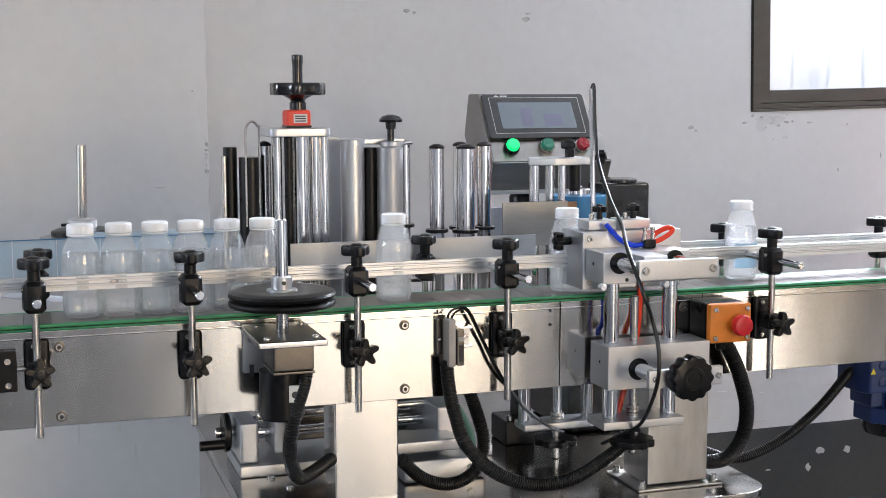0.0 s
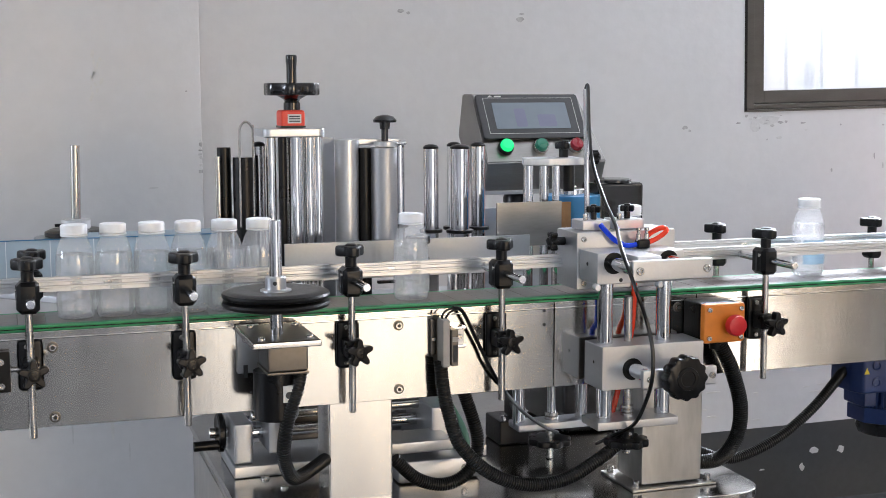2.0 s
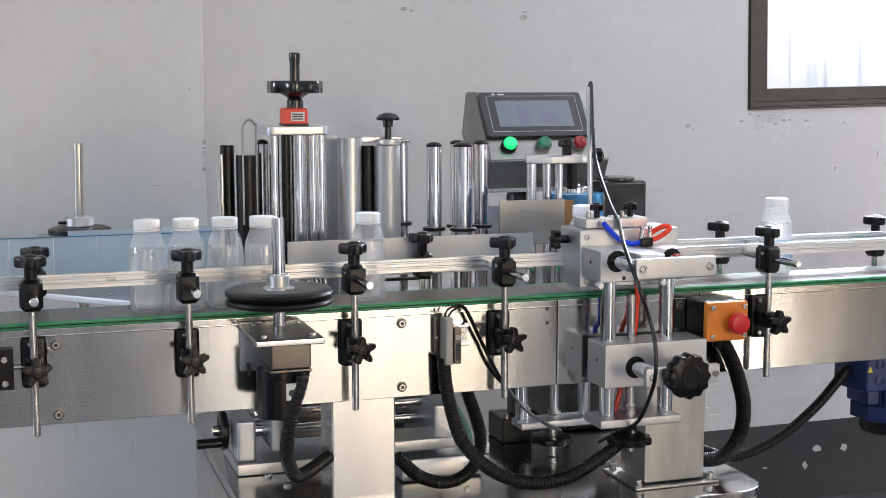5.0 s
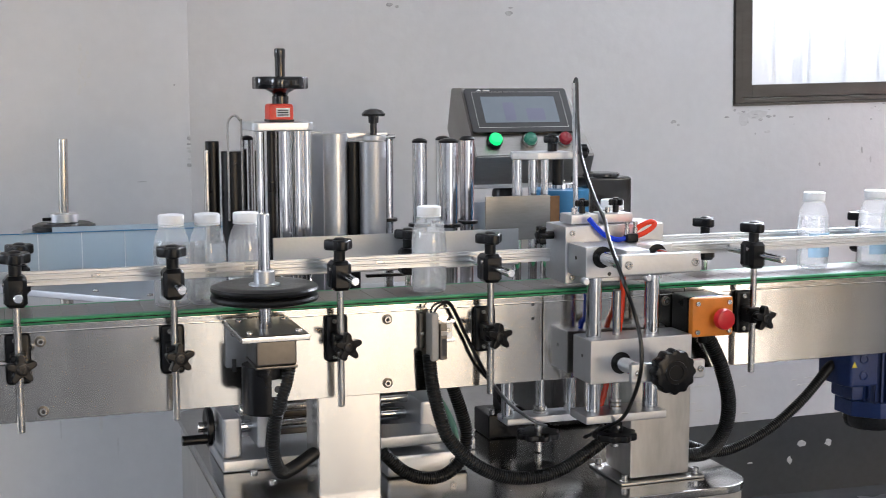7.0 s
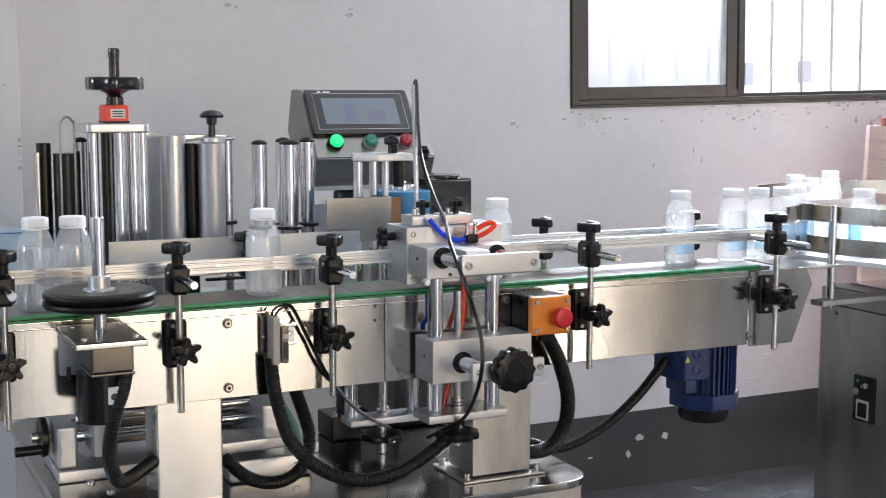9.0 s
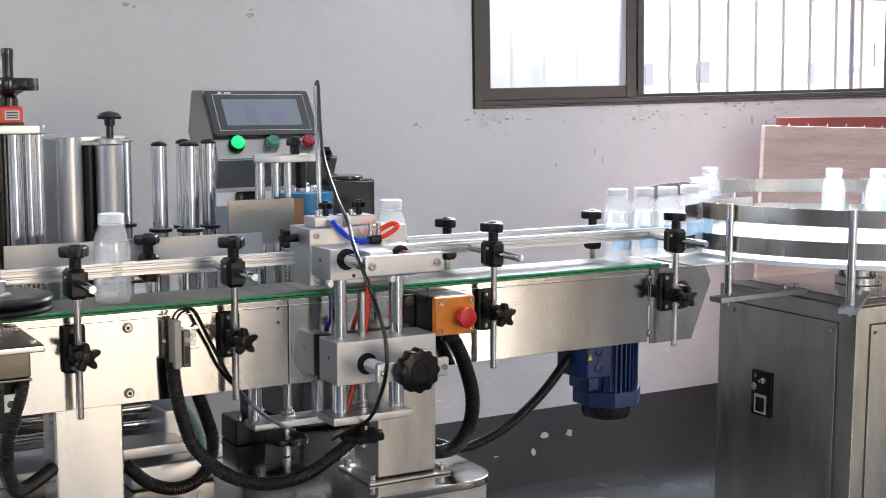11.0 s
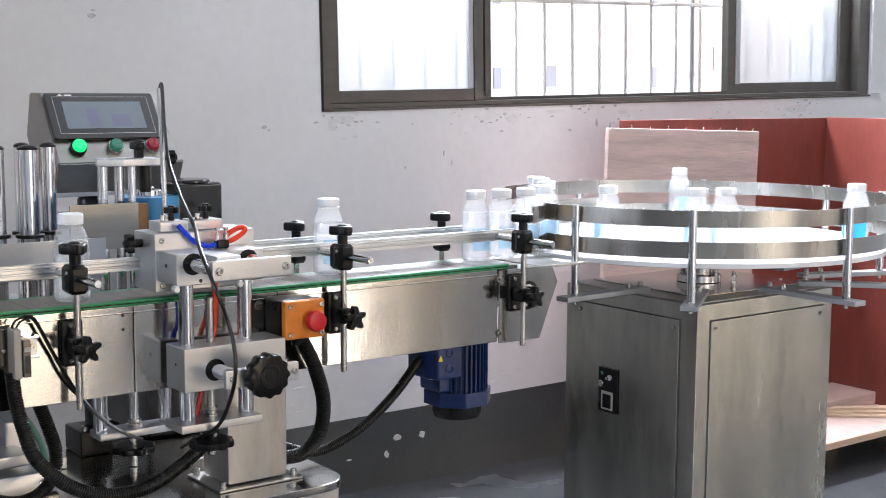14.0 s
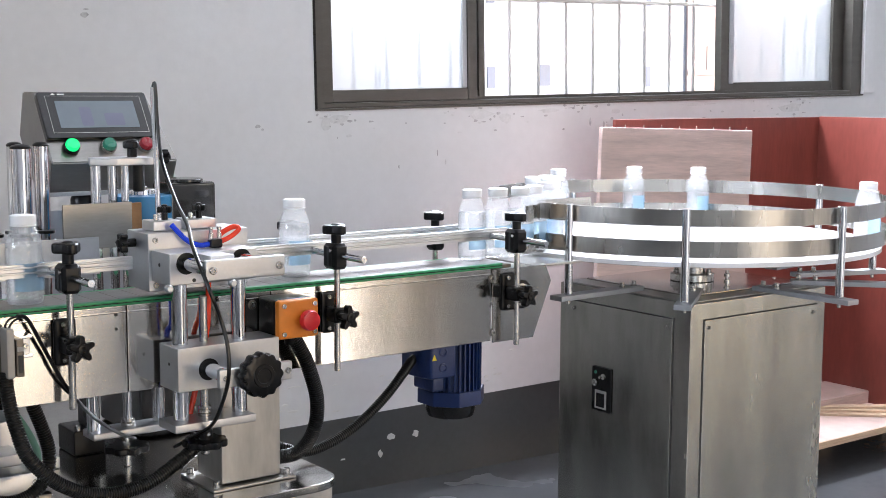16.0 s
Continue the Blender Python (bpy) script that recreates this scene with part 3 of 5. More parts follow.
for x, z in ((0.060, 0.872), (0.060, 0.774), (0.556, 0.873), (0.556, 0.776), (1.024, 0.875), (1.5207, 0.877), (1.5235, 0.776), (-0.35, 0.872), (-0.35, 0.774)):
    sc = screw(conv, (x, FY - 0.001, z), 0.0055)
    part("washer", lathe([(0.0078, 0), (0.0078, 0.001), (0.0055, 0.0012)], 16, frame_at((x, FY, z), (0, -1, 0))), DARKM, sc)
    part("hex_socket", lathe([(0.0028, 0.0020), (0.0028, 0.0046)], 6, frame_at((x, FY, z), (0, -1, 0))), INK, sc)
for z in (0.882, 0.860):
    part("hole", lathe([(0.0025, 0), (0.0025, 0.0006)], 10, frame_at((0.792, FY, z), (0, -1, 0))), INK, conv)
part("screw", lathe([(0.002, 0), (0.0015, 0.001)], 8, frame_at((1.650, FY - 0.001, 0.885), (0, -1, 0))), CHROME, conv)
part("leg", box(0.453, 0.553, 1.900, 1.975, 0.585, 0.761, 0.003), STEEL, conv)
part("leg", box(0.968, 1.077, 1.882, 1.972, 0.583, 0.761, 0.003), STEEL_D, conv)
fl = part("foot_flange", box(0.946, 1.098, 1.868, 1.990, 0.5765, 0.5805, 0.001), STEEL_D, conv)
for x, y in ((0.957, 1.880), (1.087, 1.880), (0.957, 1.975), (1.087, 1.975)):
    part("bolt", lathe([(0.0065, 0), (0.0065, 0.003), (0.0055, 0.0035), (0.0055, 0.011), (0.0045, 0.012)], 12, pose(x, y, 0.5805)), SATIN, fl)
part("infeed_bracket", box(-0.045, 0.004, FY - 0.012, FY - 0.001, 0.815, 0.872, 0.002), BLACK, conv)
for z in (0.825, 0.858):
    screw(conv, (-0.008, FY - 0.012, z), 0.005)
part("stud", rod((0.002, FY - 0.006, 0.845), (0.03, FY - 0.006, 0.845), 0.003, 10), SATIN, conv)

# ------------------------------------------------------- machine base table
base = thing("machine_base", "stainless steel machine base with a rounded table top", "machine base")
part("table_top", prism(rounded(0.330, 1.165, 1.815, 2.62, 0.055), 0.562, 0.576, None, 0.002), TABLE, base)
part("cabinet", box(0.340, 1.150, 1.835, 2.60, 0.06, 0.562, 0.004), STEEL_D, base)
part("side_door", box(0.3375, 0.341, 1.90, 2.56, 0.12, 0.535, 0.001), STEEL_D, base)
for x, y in ((0.40, 2.14), (0.42, 2.08), (0.36, 2.4)):
    screw(base, (x, y, 0.576), 0.007, (0, 0, 1))
for x, y in ((0.40, 1.93), (1.09, 1.93), (0.40, 2.5), (1.09, 2.5)):
    part("foot", lathe([(0.03, 0), (0.03, 0.01), (0.008, 0.015), (0.008, 0.06)], 16, pose(x, y, 0)), SATIN, base)


# --------------------------------------------------- guide rails and brackets
def t_handle(parent, x, y, z, w=0.022, h=0.034):
    """A winged tightening knob on a neck; z is its foot."""
    k = part("t_knob", lathe([(0.0085, 0), (0.0085, h * 0.5), (0.010, h * 0.55)], 14, pose(x, y, z)), BLACK, parent)
    part("wing", prism(star(3, w * 0.62, w * 1.05, 8), z + h * 0.50, z + h * 0.96, pose(x, y, 0) @ Matrix.Rotation(radians(-90), 4, "Z") @ pose(0, 0, 0), 0.0035), BLACK, k)
    part("crown", lathe([(0.009, 0), (0.009, 0.004), (0.006, 0.006)], 12, pose(x, y, z + h * 0.86)), BLACK, k)
    return k


def star_knob(parent, m, r=0.021, lobes=5, depth=0.014, material=None, name="star_knob"):
    bm = prism(star(lobes, r * 0.52, r, 8), 0, depth, m, 0.0022)
    k = part(name, bm, material or BLACK, parent)
    part("boss", lathe([(r * 0.42, -0.014), (r * 0.42, 0.0), (r * 0.40, depth + 0.002), (r * 0.25, depth + 0.003)], 14, m), material or BLACK, k)
    return k


def guide_bracket():
    """Upright rod with a clamp block and cross rod, fixed to the side panel; built at x = 0."""
    b = thing("guide_bracket", "black plastic guide rail bracket on a steel rod", "bracket", "guide rail brackets")
    part("upright_rod", rod((0, 1.845, 0.754), (0, 1.845, 0.955), 0.0053, 16), SATIN, b)
    cl = part("clamp_block", box(-0.0147, 0.0147, 1.831, 1.868, 0.926, 0.969, 0.0055, None, 1), BLACK, b)
    part("slot", box(-0.016, -0.0148, 1.847, 1.851, 0.931, 0.964), INK, cl, smooth=False)
    part("screw", lathe([(0.003, 0), (0.003, 0.002)], 8, frame_at((-0.0148, 1.840, 0.958), (-1, 0, 0))), SATIN, cl)
    t_handle(b, 0, 1.847, 0.967)
    part("cross_rod", rod((0.002, 1.926, 0.949), (0.002, 1.766, 0.949), 0.006, 16), CHROME, b)
    mp = part("mounting_plate", box(-0.017, 0.017, 1.866, FY - 0.0006, 0.815, 0.886, 0.006), BLACK, b)
    for z in (0.824, 0.850, 0.877):
        screw(mp, (-0.004, 1.866, z), 0.004)
    part("rod_holder", box(-0.011, 0.011, 1.834, 1.8655, 0.836, 0.862, 0.004), BLACK, b)
    star_knob(b, frame_at((0.002, 1.822, 0.848), (0.12, -1, 0)) @ pose(0, 0, 0, 0, 0, 20))
    return b


first = guide_bracket()
first.matrix_basis = pose(0.0303, 0, 0)
for x in (-0.223, 0.238, 0.4764, 0.7096, 1.166, 1.556):
    copy_thing(first, pose(x, 0, 0))


def rear_bracket():
    b = thing("rear_guide_bracket", "black plastic guide bracket behind the belt", "bracket", "rear guide brackets")
    part("upright_rod", rod((0, 2.070, 0.80), (0, 2.070, 0.935), 0.0052, 12), SATIN, b)
    part("clamp_block", box(-0.0145, 0.0145, 2.054, 2.084, 0.910, 0.954, 0.0055, None, 1), BLACK, b)
    part("foot_plate", box(-0.015, 0.015, 2.0205, 2.078, 0.795, 0.83, 0.003), BLACK, b)
    t_handle(b, 0, 2.070, 0.952)
    part("cross_rod", rod((0.0, 2.02, 0.940), (0.0, 2.09, 0.940), 0.005, 12), CHROME, b)
    return b


rb = rear_bracket()
rb.matrix_basis = pose(0.040, 0, 0)
for x in (0.650, 1.207, 1.535):
    copy_thing(rb, pose(x, 0, 0))


def guide_rail(x0, x1, y, label):
    """An aluminium profile with two grooves."""
    g = thing("guide_rail", label, "rail", "guide rails")
    c = [(0, 0), (0, 0.005), (-0.002, 0.006), (-0.002, 0.008), (0, 0.009), (0, 0.013), (-0.002, 0.014), (-0.002, 0.016), (0, 0.017), (0, 0.020), (0.010, 0.020), (0.010, 0)]
    bm = bmesh.new()
    ends = [[bm.verts.new((x, y - 0.005 - dy * -1, 0.942 + z)) for dy, z in c] for x in (x0, x1)]
    n = len(c)
    for i in range(n):
        bm.faces.new((ends[0][i], ends[0][(i + 1) % n], ends[1][(i + 1) % n], ends[1][i]))
    bm.faces.new(ends[0])
    bm.faces.new(ends[1][::-1])
    bmesh.ops.recalc_face_normals(bm, faces=bm.faces)
    part("profile", bm, ALU, g, smooth=False)
    for x, d in ((x0, -1), (x1, 1)):
        part("end_cap", box(min(x, x + 0.003 * d), max(x, x + 0.003 * d), y - 0.0045, y + 0.0045, 0.943, 0.961, 0.001), BLACK, g)
    for k in range(int((x1 - x0) / 0.42)):
        xx = x0 + 0.2 + 0.42 * k
        part("slot_nut", box(xx - 0.006, xx + 0.006, y - 0.0052, y - 0.0032, 0.9492, 0.9545, 0.0005), SATIN, g)
    return g


guide_rail(-0.9, 0.842, 1.930, "grooved aluminium guide rail beside the belt")
guide_rail(1.015, 1.60, 1.930, "grooved aluminium guide rail beside the belt")
guide_rail(1.03, 1.58, 2.022, "grooved aluminium guide rail behind the belt")

# ---------------------------------------------------- bottle separating wheel
sep = thing("separator_drive", "motor with slotted bracket that drives the separating wheel", "motor")
part("mounting_plate", box(0.311, 0.405, 1.730, 1.868, 0.8785, 0.8870, 0.0015), STEEL, sep)
# thin layer that paints the wheel's dark mirror image on the plate
part("plate_face", box(0.313, 0.403, 1.7325, 1.866, 0.8870, 0.8880, 0.0004), DPLATE, sep, "top face coloured like the wheel's dark reflection")
brk = part("slotted_bracket", box(0.313, 0.346, 1.868, 1.8755, 0.818, 0.8870, 0.001), ALU, sep)
part("slot", box(0.3215, 0.3270, 1.8672, 1.8682, 0.830, 0.812, 0.0004), INK, brk)
screw(brk, (0.3243, 1.8675, 0.868), 0.005)
part("gearbox", box(0.334, 0.390, 1.748, 1.825, 0.842, 0.8785, 0.003), DARKM, sep)
part("gearbox_rim", box(0.333, 0.391, 1.747, 1.826, 0.838, 0.842, 0.001), DARKM, sep)
mo = part("motor_body", lathe([(0.029, 0.770), (0.031, 0.774), (0.031, 0.838)], 28, pose(0.352, 1.787, 0)), BLACK, sep)
part("nameplate", box(0.356, 0.372, 1.7545, 1.764, 0.798, 0.821), PAPER, mo, smooth=False)
part("mark", lathe([(0.005, 0), (0.005, 0.0005)], 12, frame_at((0.364, 1.7545, 0.808), (0, -1, 0))), INK, mo)
for x, y in ((0.325, 1.745), (0.392, 1.745), (0.328, 1.845), (0.392, 1.845)):
    screw(sep, (x, y, 0.8880), 0.005, (0, 0, 1))
bm = tube([(0.383, 1.765, 0.842), (0.376, 1.760, 0.815), (0.366, 1.760, 0.785), (0.359, 1.765, 0.746), (0.361, 1.780, 0.710), (0.376, 1.800, 0.678), (0.403, 1.840, 0.670), (0.447, 1.897, 0.672)], 0.0102, 12, 10, 0.0040, 0.0010)
part("cable_conduit", bm, HOSE, sep, "black corrugated conduit")
wheel = part("separating_wheel", lathe([(0.062, 0.925), (0.073, 0.928), (0.0745, 0.9315), (0.073, 0.935), (0.066, 0.9375), (0.073, 0.940), (0.0745, 0.9435), (0.073, 0.947), (0.066, 0.9495), (0.058, 0.9500), (0.030, 0.9480)], 56), RUBBER, sep, "black double flanged separating wheel", m=pose(0.355, 1.790, 0))
part("hub", lathe([(0.0215, 0.9475), (0.0215, 0.950), (0.0145, 0.951), (0.0145, 0.967), (0.0135, 0.968)], 28), ALU, wheel)
part("shaft", lathe([(0.0082, 0.868), (0.0088, 0.869), (0.0088, 1.045), (0.0075, 1.0465)], 24), CHROME, wheel)
part("set_screw", lathe([(0.003, 0), (0.003, 0.001)], 10, frame_at((0, -0.0142, 0.960), (0, -1, 0))), INK, wheel)

# ------------------------------------------------------ photo sensor with conduits
sens = thing("bottle_sensor", "metal clad photo sensor bracket with two conduits", "sensor")
# narrow rail in dark metal: the shading left of the sensor, as colour
part("bracket", box(0.604, 0.613, 1.869, FY - 0.0005, 0.826, 0.880, 0.002), DARKM, sens, "mounting rail coloured dark for the shading beside the sensor")
part("sensor_body", box(0.613, 0.625, 1.836, 1.8655, 0.812, 0.884, 0.003), GREYP, sens, "grey plastic sensor body")
part("sensor_face", box(0.6255, 0.637, 1.834, 1.860, 0.814, 0.869, 0.002), DARKM, sens)
part("window", box(0.628, 0.635, 1.8325, 1.8345, 0.820, 0.846, 0.001), INK, sens)
part("connector", box(0.627, 0.636, 1.8325, 1.8345, 0.851, 0.858, 0.0008), GREYP, sens)
part("clip_block", box(0.638, 0.657, 1.868, FY - 0.0006, 0.837, 0.868, 0.001), ALU, sens)
part("clip", box(0.636, 0.658, 1.858, FY - 0.0006, 0.864, 0.8685, 0.0008), CHROME, sens)
part("clip", box(0.636, 0.658, 1.858, FY - 0.0006, 0.836, 0.8405, 0.0008), CHROME, sens)
screw(sens, (0.650, 1.868, 0.852), 0.004)
screw(sens, (0.608, 1.869, 0.850), 0.003)
part("conduit", tube([(0.615, 1.855, 0.820), (0.618, 1.850, 0.777), (0.625, 1.840, 0.735), (0.638, 1.830, 0.694), (0.682, 1.825, 0.649), (0.742, 1.825, 0.624), (0.809, 1.828, 0.625), (0.868, 1.832, 0.651), (0.910, 1.836, 0.676)], 0.0107, 12, 10, 0.0040, 0.0010), HOSE, sens, "black corrugated conduit")
part("conduit", tube([(0.676, 1.940, 0.764), (0.697, 1.940, 0.704), (0.706, 1.940, 0.666), (0.699, 1.940, 0.630), (0.674, 1.940, 0.606), (0.639, 1.940, 0.601), (0.601, 1.940, 0.616), (0.566, 1.940, 0.650)], 0.0107, 12, 10, 0.0040, 0.0010), HOSE, sens, "black corrugated conduit")
part("wire", tube([(0.617, 1.850, 0.882), (0.617, 1.850, 0.889), (0.624, 1.850, 0.8965), (0.640, 1.852, 0.899)], 0.0016, 6), BLACK, sens)
part("wire", tube([(0.622, 1.850, 0.882), (0.623, 1.850, 0.886), (0.629, 1.850, 0.893), (0.642, 1.852, 0.8975)], 0.0016, 6), BLACK, sens)
part("cable", tube([(0.634, 1.852, 0.899), (0.651, 1.855, 0.891), (0.678, 1.860, 0.839), (0.712, 1.865, 0.778), (0.784, 1.950, 0.708), (0.854, 2.020, 0.657), (0.897, 2.060, 0.633)], 0.0030, 8), BLACK, sens)

# ------------------------------------------------------------ wrap press head
press = thing("wrap_press", "aluminium wrap press with guide rods, pistons and hand knobs", "machine head")
part("backing_box", box(0.842, 1.012, 1.866, 1.944, 0.913, 1.003, 0.002), ALU, press)
for x, z in ((0.853, 0.992), (0.853, 0.923)):
    screw(press, (x, 1.866, z), 0.0045)
star_knob(press, frame_at((0.828, 1.915, 0.985), (-1, 0, 0)), 0.016, 6, 0.012)
blk = part("piston_block", box(0.846, 0.992, 1.800, 1.8655, 0.930, 0.978, 0.002), ALU, press)
part("side_hole", lathe([(0.003, 0), (0.003, 0.0006)], 10, frame_at((0.8458, 1.835, 0.958), (-1, 0, 0))), INK, blk)
part("front_hole", lathe([(0.003, 0), (0.003, 0.0006)], 10, frame_at((0.885, 1.7998, 0.936), (0, -1, 0))), INK, blk)
for x in (0.873, 0.965):
    part("piston_seal", lathe([(0.0165, 0), (0.0165, 0.0012), (0.013, 0.0016)], 24, frame_at((x, 1.800, 0.962), (0, -1, 0))), BLACK, press)
    part("piston_rod", rod((x, 1.802, 0.962), (x, 1.726, 0.962), 0.0105, 20), CHROME, press)
fp = part("front_plate", box(0.862, 0.993, 1.714, 1.7255, 0.945, 0.976, 0.003), ALU, press)
for x in (0.873, 0.982):
    screw(fp, (x, 1.714, 0.961), 0.006)
for x in (0.812, 0.913):
    part("nipple", lathe([(0.0055, 0), (0.0055, 0.008), (0.004, 0.010)], 12, frame_at((x, 1.735, 0.938), (0, -1, 0))), ALU, press)
part("saddle", box(0.885, 0.925, 1.745, 1.80, 0.968, 0.978, 0.002), ALU, press)
tee = part("air_tee", box(0.930, 0.950, 1.83, 1.846, 0.978, 0.992, 0.003), BLACK, press)
for x in (0.933, 0.947):
    part("throttle_screw", lathe([(0.004, 0), (0.004, 0.010), (0.0028, 0.011), (0.0028, 0.016), (0.004, 0.017), (0.004, 0.020)], 10, pose(x, 1.838, 0.990)), SATIN, tee)
part("air_tube", tube([(0.930, 1.838, 0.984), (0.915, 1.84, 0.983), (0.900, 1.85, 0.990), (0.889, 1.86, 1.003), (0.882, 1.868, 1.014)], 0.004, 8), BLUET, press, "blue air tube")
part("air_tube", tube([(0.950, 1.838, 0.987), (0.962, 1.835, 0.992), (0.977, 1.835, 1.001), (0.980, 1.838, 1.007), (0.972, 1.84, 1.008), (0.957, 1.843, 1.001), (0.949, 1.845, 0.993)], 0.004, 8), REDT, press, "looped orange air tube")
for x0, x1 in ((0.858, 0.905), (0.915, 0.965)):
    cb = part("clamp_bar", box(x0, x1, 1.880, 1.925, 1.0035, 1.019, 0.002), ALU, press)
    star_knob(cb, pose((x0 + x1) / 2 + 0.004, 1.90, 1.030), 0.012, 6, 0.010)
    part("stud", rod(((x0 + x1) / 2 - 0.014, 1.892, 1.019), ((x0 + x1) / 2 - 0.014, 1.892, 1.029), 0.004, 10), SATIN, cb)
for x in (0.874, 0.974):
    part("guide_rod", rod((x, 1.830, 0.7165), (x, 1.830, 0.931), 0.0122, 22), CHROME, press)
part("lead_screw", rod((0.916, 1.835, 0.655), (0.916, 1.835, 0.905), 0.0065, 14), SATIN, press)
low = part("lower_block", box(0.856, 1.030, 1.800, 1.8655, 0.766, 0.834, 0.002), ALU, press)
part("side_hole", lathe([(0.0025, 0), (0.0025, 0.0006)], 10, frame_at((0.8558, 1.830, 0.806), (-1, 0, 0))), INK, low)
part("bush", lathe([(0.017, 0), (0.017, 0.001), (0.012, 0.0014)], 22, frame_at((0.907, 1.800, 0.797), (0, -1, 0))), BLACK, low)
part("cross_rod", rod((0.907, 1.802, 0.797), (0.907, 1.728, 0.797), 0.0115, 20), CHROME, press)
part("cross_rod", rod((0.985, 1.802, 0.797), (0.985, 1.735, 0.797), 0.0115, 20), CHROME, press)
kp = part("knob_plate", box(0.886, 1.010, 1.724, 1.7345, 0.782, 0.811, 0.003), ALU, press)
for x in (0.897, 1.001):
    screw(kp, (x, 1.724, 0.797), 0.005)
hk = part("hand_knob", prism(star(12, 0.0310, 0.0345, 5), 0, 0.022, frame_at((0.946, 1.720, 0.800), (0.0, -1, 0)), 0.003), BLACK, press)
part("knob_face", lathe([(0.018, 0.0215), (0.017, 0.0235), (0.012, 0.0235), (0.011, 0.0225), (0.001, 0.0225)], 24, frame_at((0.946, 1.720, 0.800), (0, -1, 0))), BLACK, hk)
bp = part("bottom_plate", box(0.850, 0.988, 1.800, 1.862, 0.7035, 0.7165, 0.002), ALU, press)
part("spring_nut", lathe([(0.010, 0), (0.010, 0.004), (0.008, 0.005), (0.010, 0.006), (0.010, 0.010), (0.008, 0.011), (0.010, 0.012), (0.010, 0.016)], 18, pose(0.916, 1.835, 0.7166)), SATIN, bp)
hw = part("adjusting_wheel", prism(star(9, 0.031, 0.036, 5), 0.668, 0.680, pose(0.916, 1.835, 0), 0.003), BLACK, press)
part("hub", lathe([(0.012, 0.680), (0.012, 0.696), (0.008, 0.697)], 16, pose(0.916, 1.835, 0)), BLACK, hw)
part("hub_screw", lathe([(0.003, 0), (0.003, 0.001)], 10, frame_at((0.916, 1.8228, 0.689), (0, -1, 0))), SATIN, hw)
part("air_tube", tube([(0.888, 1.862, 0.925), (0.889, 1.862, 0.86), (0.886, 1.85, 0.835), (0.889, 1.86, 0.765), (0.892, 1.858, 0.72), (0.900, 1.86, 0.69)], 0.0045, 8), BLUET, press, "blue air tube")
part("air_tube", tube([(0.940, 1.862, 0.925), (0.938, 1.862, 0.87), (0.930, 1.855, 0.835), (0.915, 1.858, 0.765), (0.903, 1.858, 0.72), (0.893, 1.86, 0.69)], 0.0045, 8), REDT, press, "orange air tube")

# loose cables on the table, below the deck
gc = thing("green_cable", "pale green cable curled under the labelling head", "cable")
part("sheath", tube([(0.58, 2.25, 0.72), (0.64, 2.22, 0.735), (0.70, 2.2, 0.72), (0.735, 2.16, 0.67), (0.75, 2.12, 0.62), (0.73, 2.10, 0.586), (0.66, 2.12, 0.584)], 0.006, 10), mat("pale green sheath", (0.12, 0.26, 0.19), 0.35, vary=0.1), gc)
lc = thing("black_cable", "thin black cable lying on the machine base", "cable")
part("sheath", tube([(0.98, 2.06, 0.583), (1.02, 2.10, 0.5805), (1.06, 2.14, 0.5805), (1.08, 2.22, 0.5805)], 0.004, 8), RUBBER, lc)

# -------------------------------------------------------------- emergency stop
es = thing("emergency_stop", "orange emergency stop box with a red mushroom button", "switch")
part("back_box", box(1.034, 1.102, 1.822, FY - 0.0006, 0.826, 0.889, 0.004), BLACK, es)
part("cover", box(1.033, 1.107, 1.806, 1.8215, 0.826, 0.889, 0.005), ORANGE, es)
part("mushroom_button", lathe([(0.010, 0), (0.010, 0.008), (0.0165, 0.010), (0.0172, 0.016), (0.015, 0.022), (0.006, 0.024)], 26, frame_at((1.081, 1.806, 0.856), (0, -1, 0))), RED, es)
for x in (1.042, 1.098):
    for z in (0.835, 0.880):
        screw(es, (x, 1.806, z), 0.004, (0, -1, 0), SATIN)
part("gland", lathe([(0.010, -0.018), (0.012, 0)], 14, pose(1.077, 1.845, 0.828)), BLACK, es)
part("conduit", tube([(1.078, 1.845, 0.826), (1.091, 1.845, 0.805), (1.110, 1.845, 0.767), (1.130, 1.852, 0.708), (1.131, 1.865, 0.653), (1.120, 1.900, 0.609), (1.090, 1.940, 0.594)], 0.0125, 12, 10, 0.0040, 0.0011), HOSE, es, "black corrugated conduit")

# ---------------------------------------------------------------- gear motor
gm = thing("gear_motor", "blue painted gear motor hanging under the conveyor", "motor")
part("terminal_box", prism([(1.404, 1.940), (1.414, 1.915), (1.470, 1.915), (1.470, 2.0), (1.404, 2.0)], 0.692, 0.7595, None, 0.005), BLUEM, gm)
part("gear_neck", box(1.432, 1.475, 1.935, 2.0, 0.662, 0.694, 0.005), BLUEM, gm)
for x, z in ((1.440, 0.742), (1.440, 0.712)):
    part("gland_cap", lathe([(0.009, 0), (0.009, 0.002), (0.006, 0.0025), (0.005, 0.001)], 14, frame_at((x, 1.915, z), (0, -1, 0))), BLUEM, gm)
wl = part("warning_mark", prism([(1.414, 0.728), (1.425, 0.728), (1.4195, 0.739)], 0, 0.0006, Matrix.Translation((0, 1.915, 0)) @ FRONT), mat("warning yellow", (0.7, 0.55, 0.03), 0.5), gm, "yellow triangle sticker")
body_m = part("motor_body", lathe([(0.049, 0.645), (0.049, 0.759)], 32, pose(1.500, 1.970, 0)), BLUEM, gm)
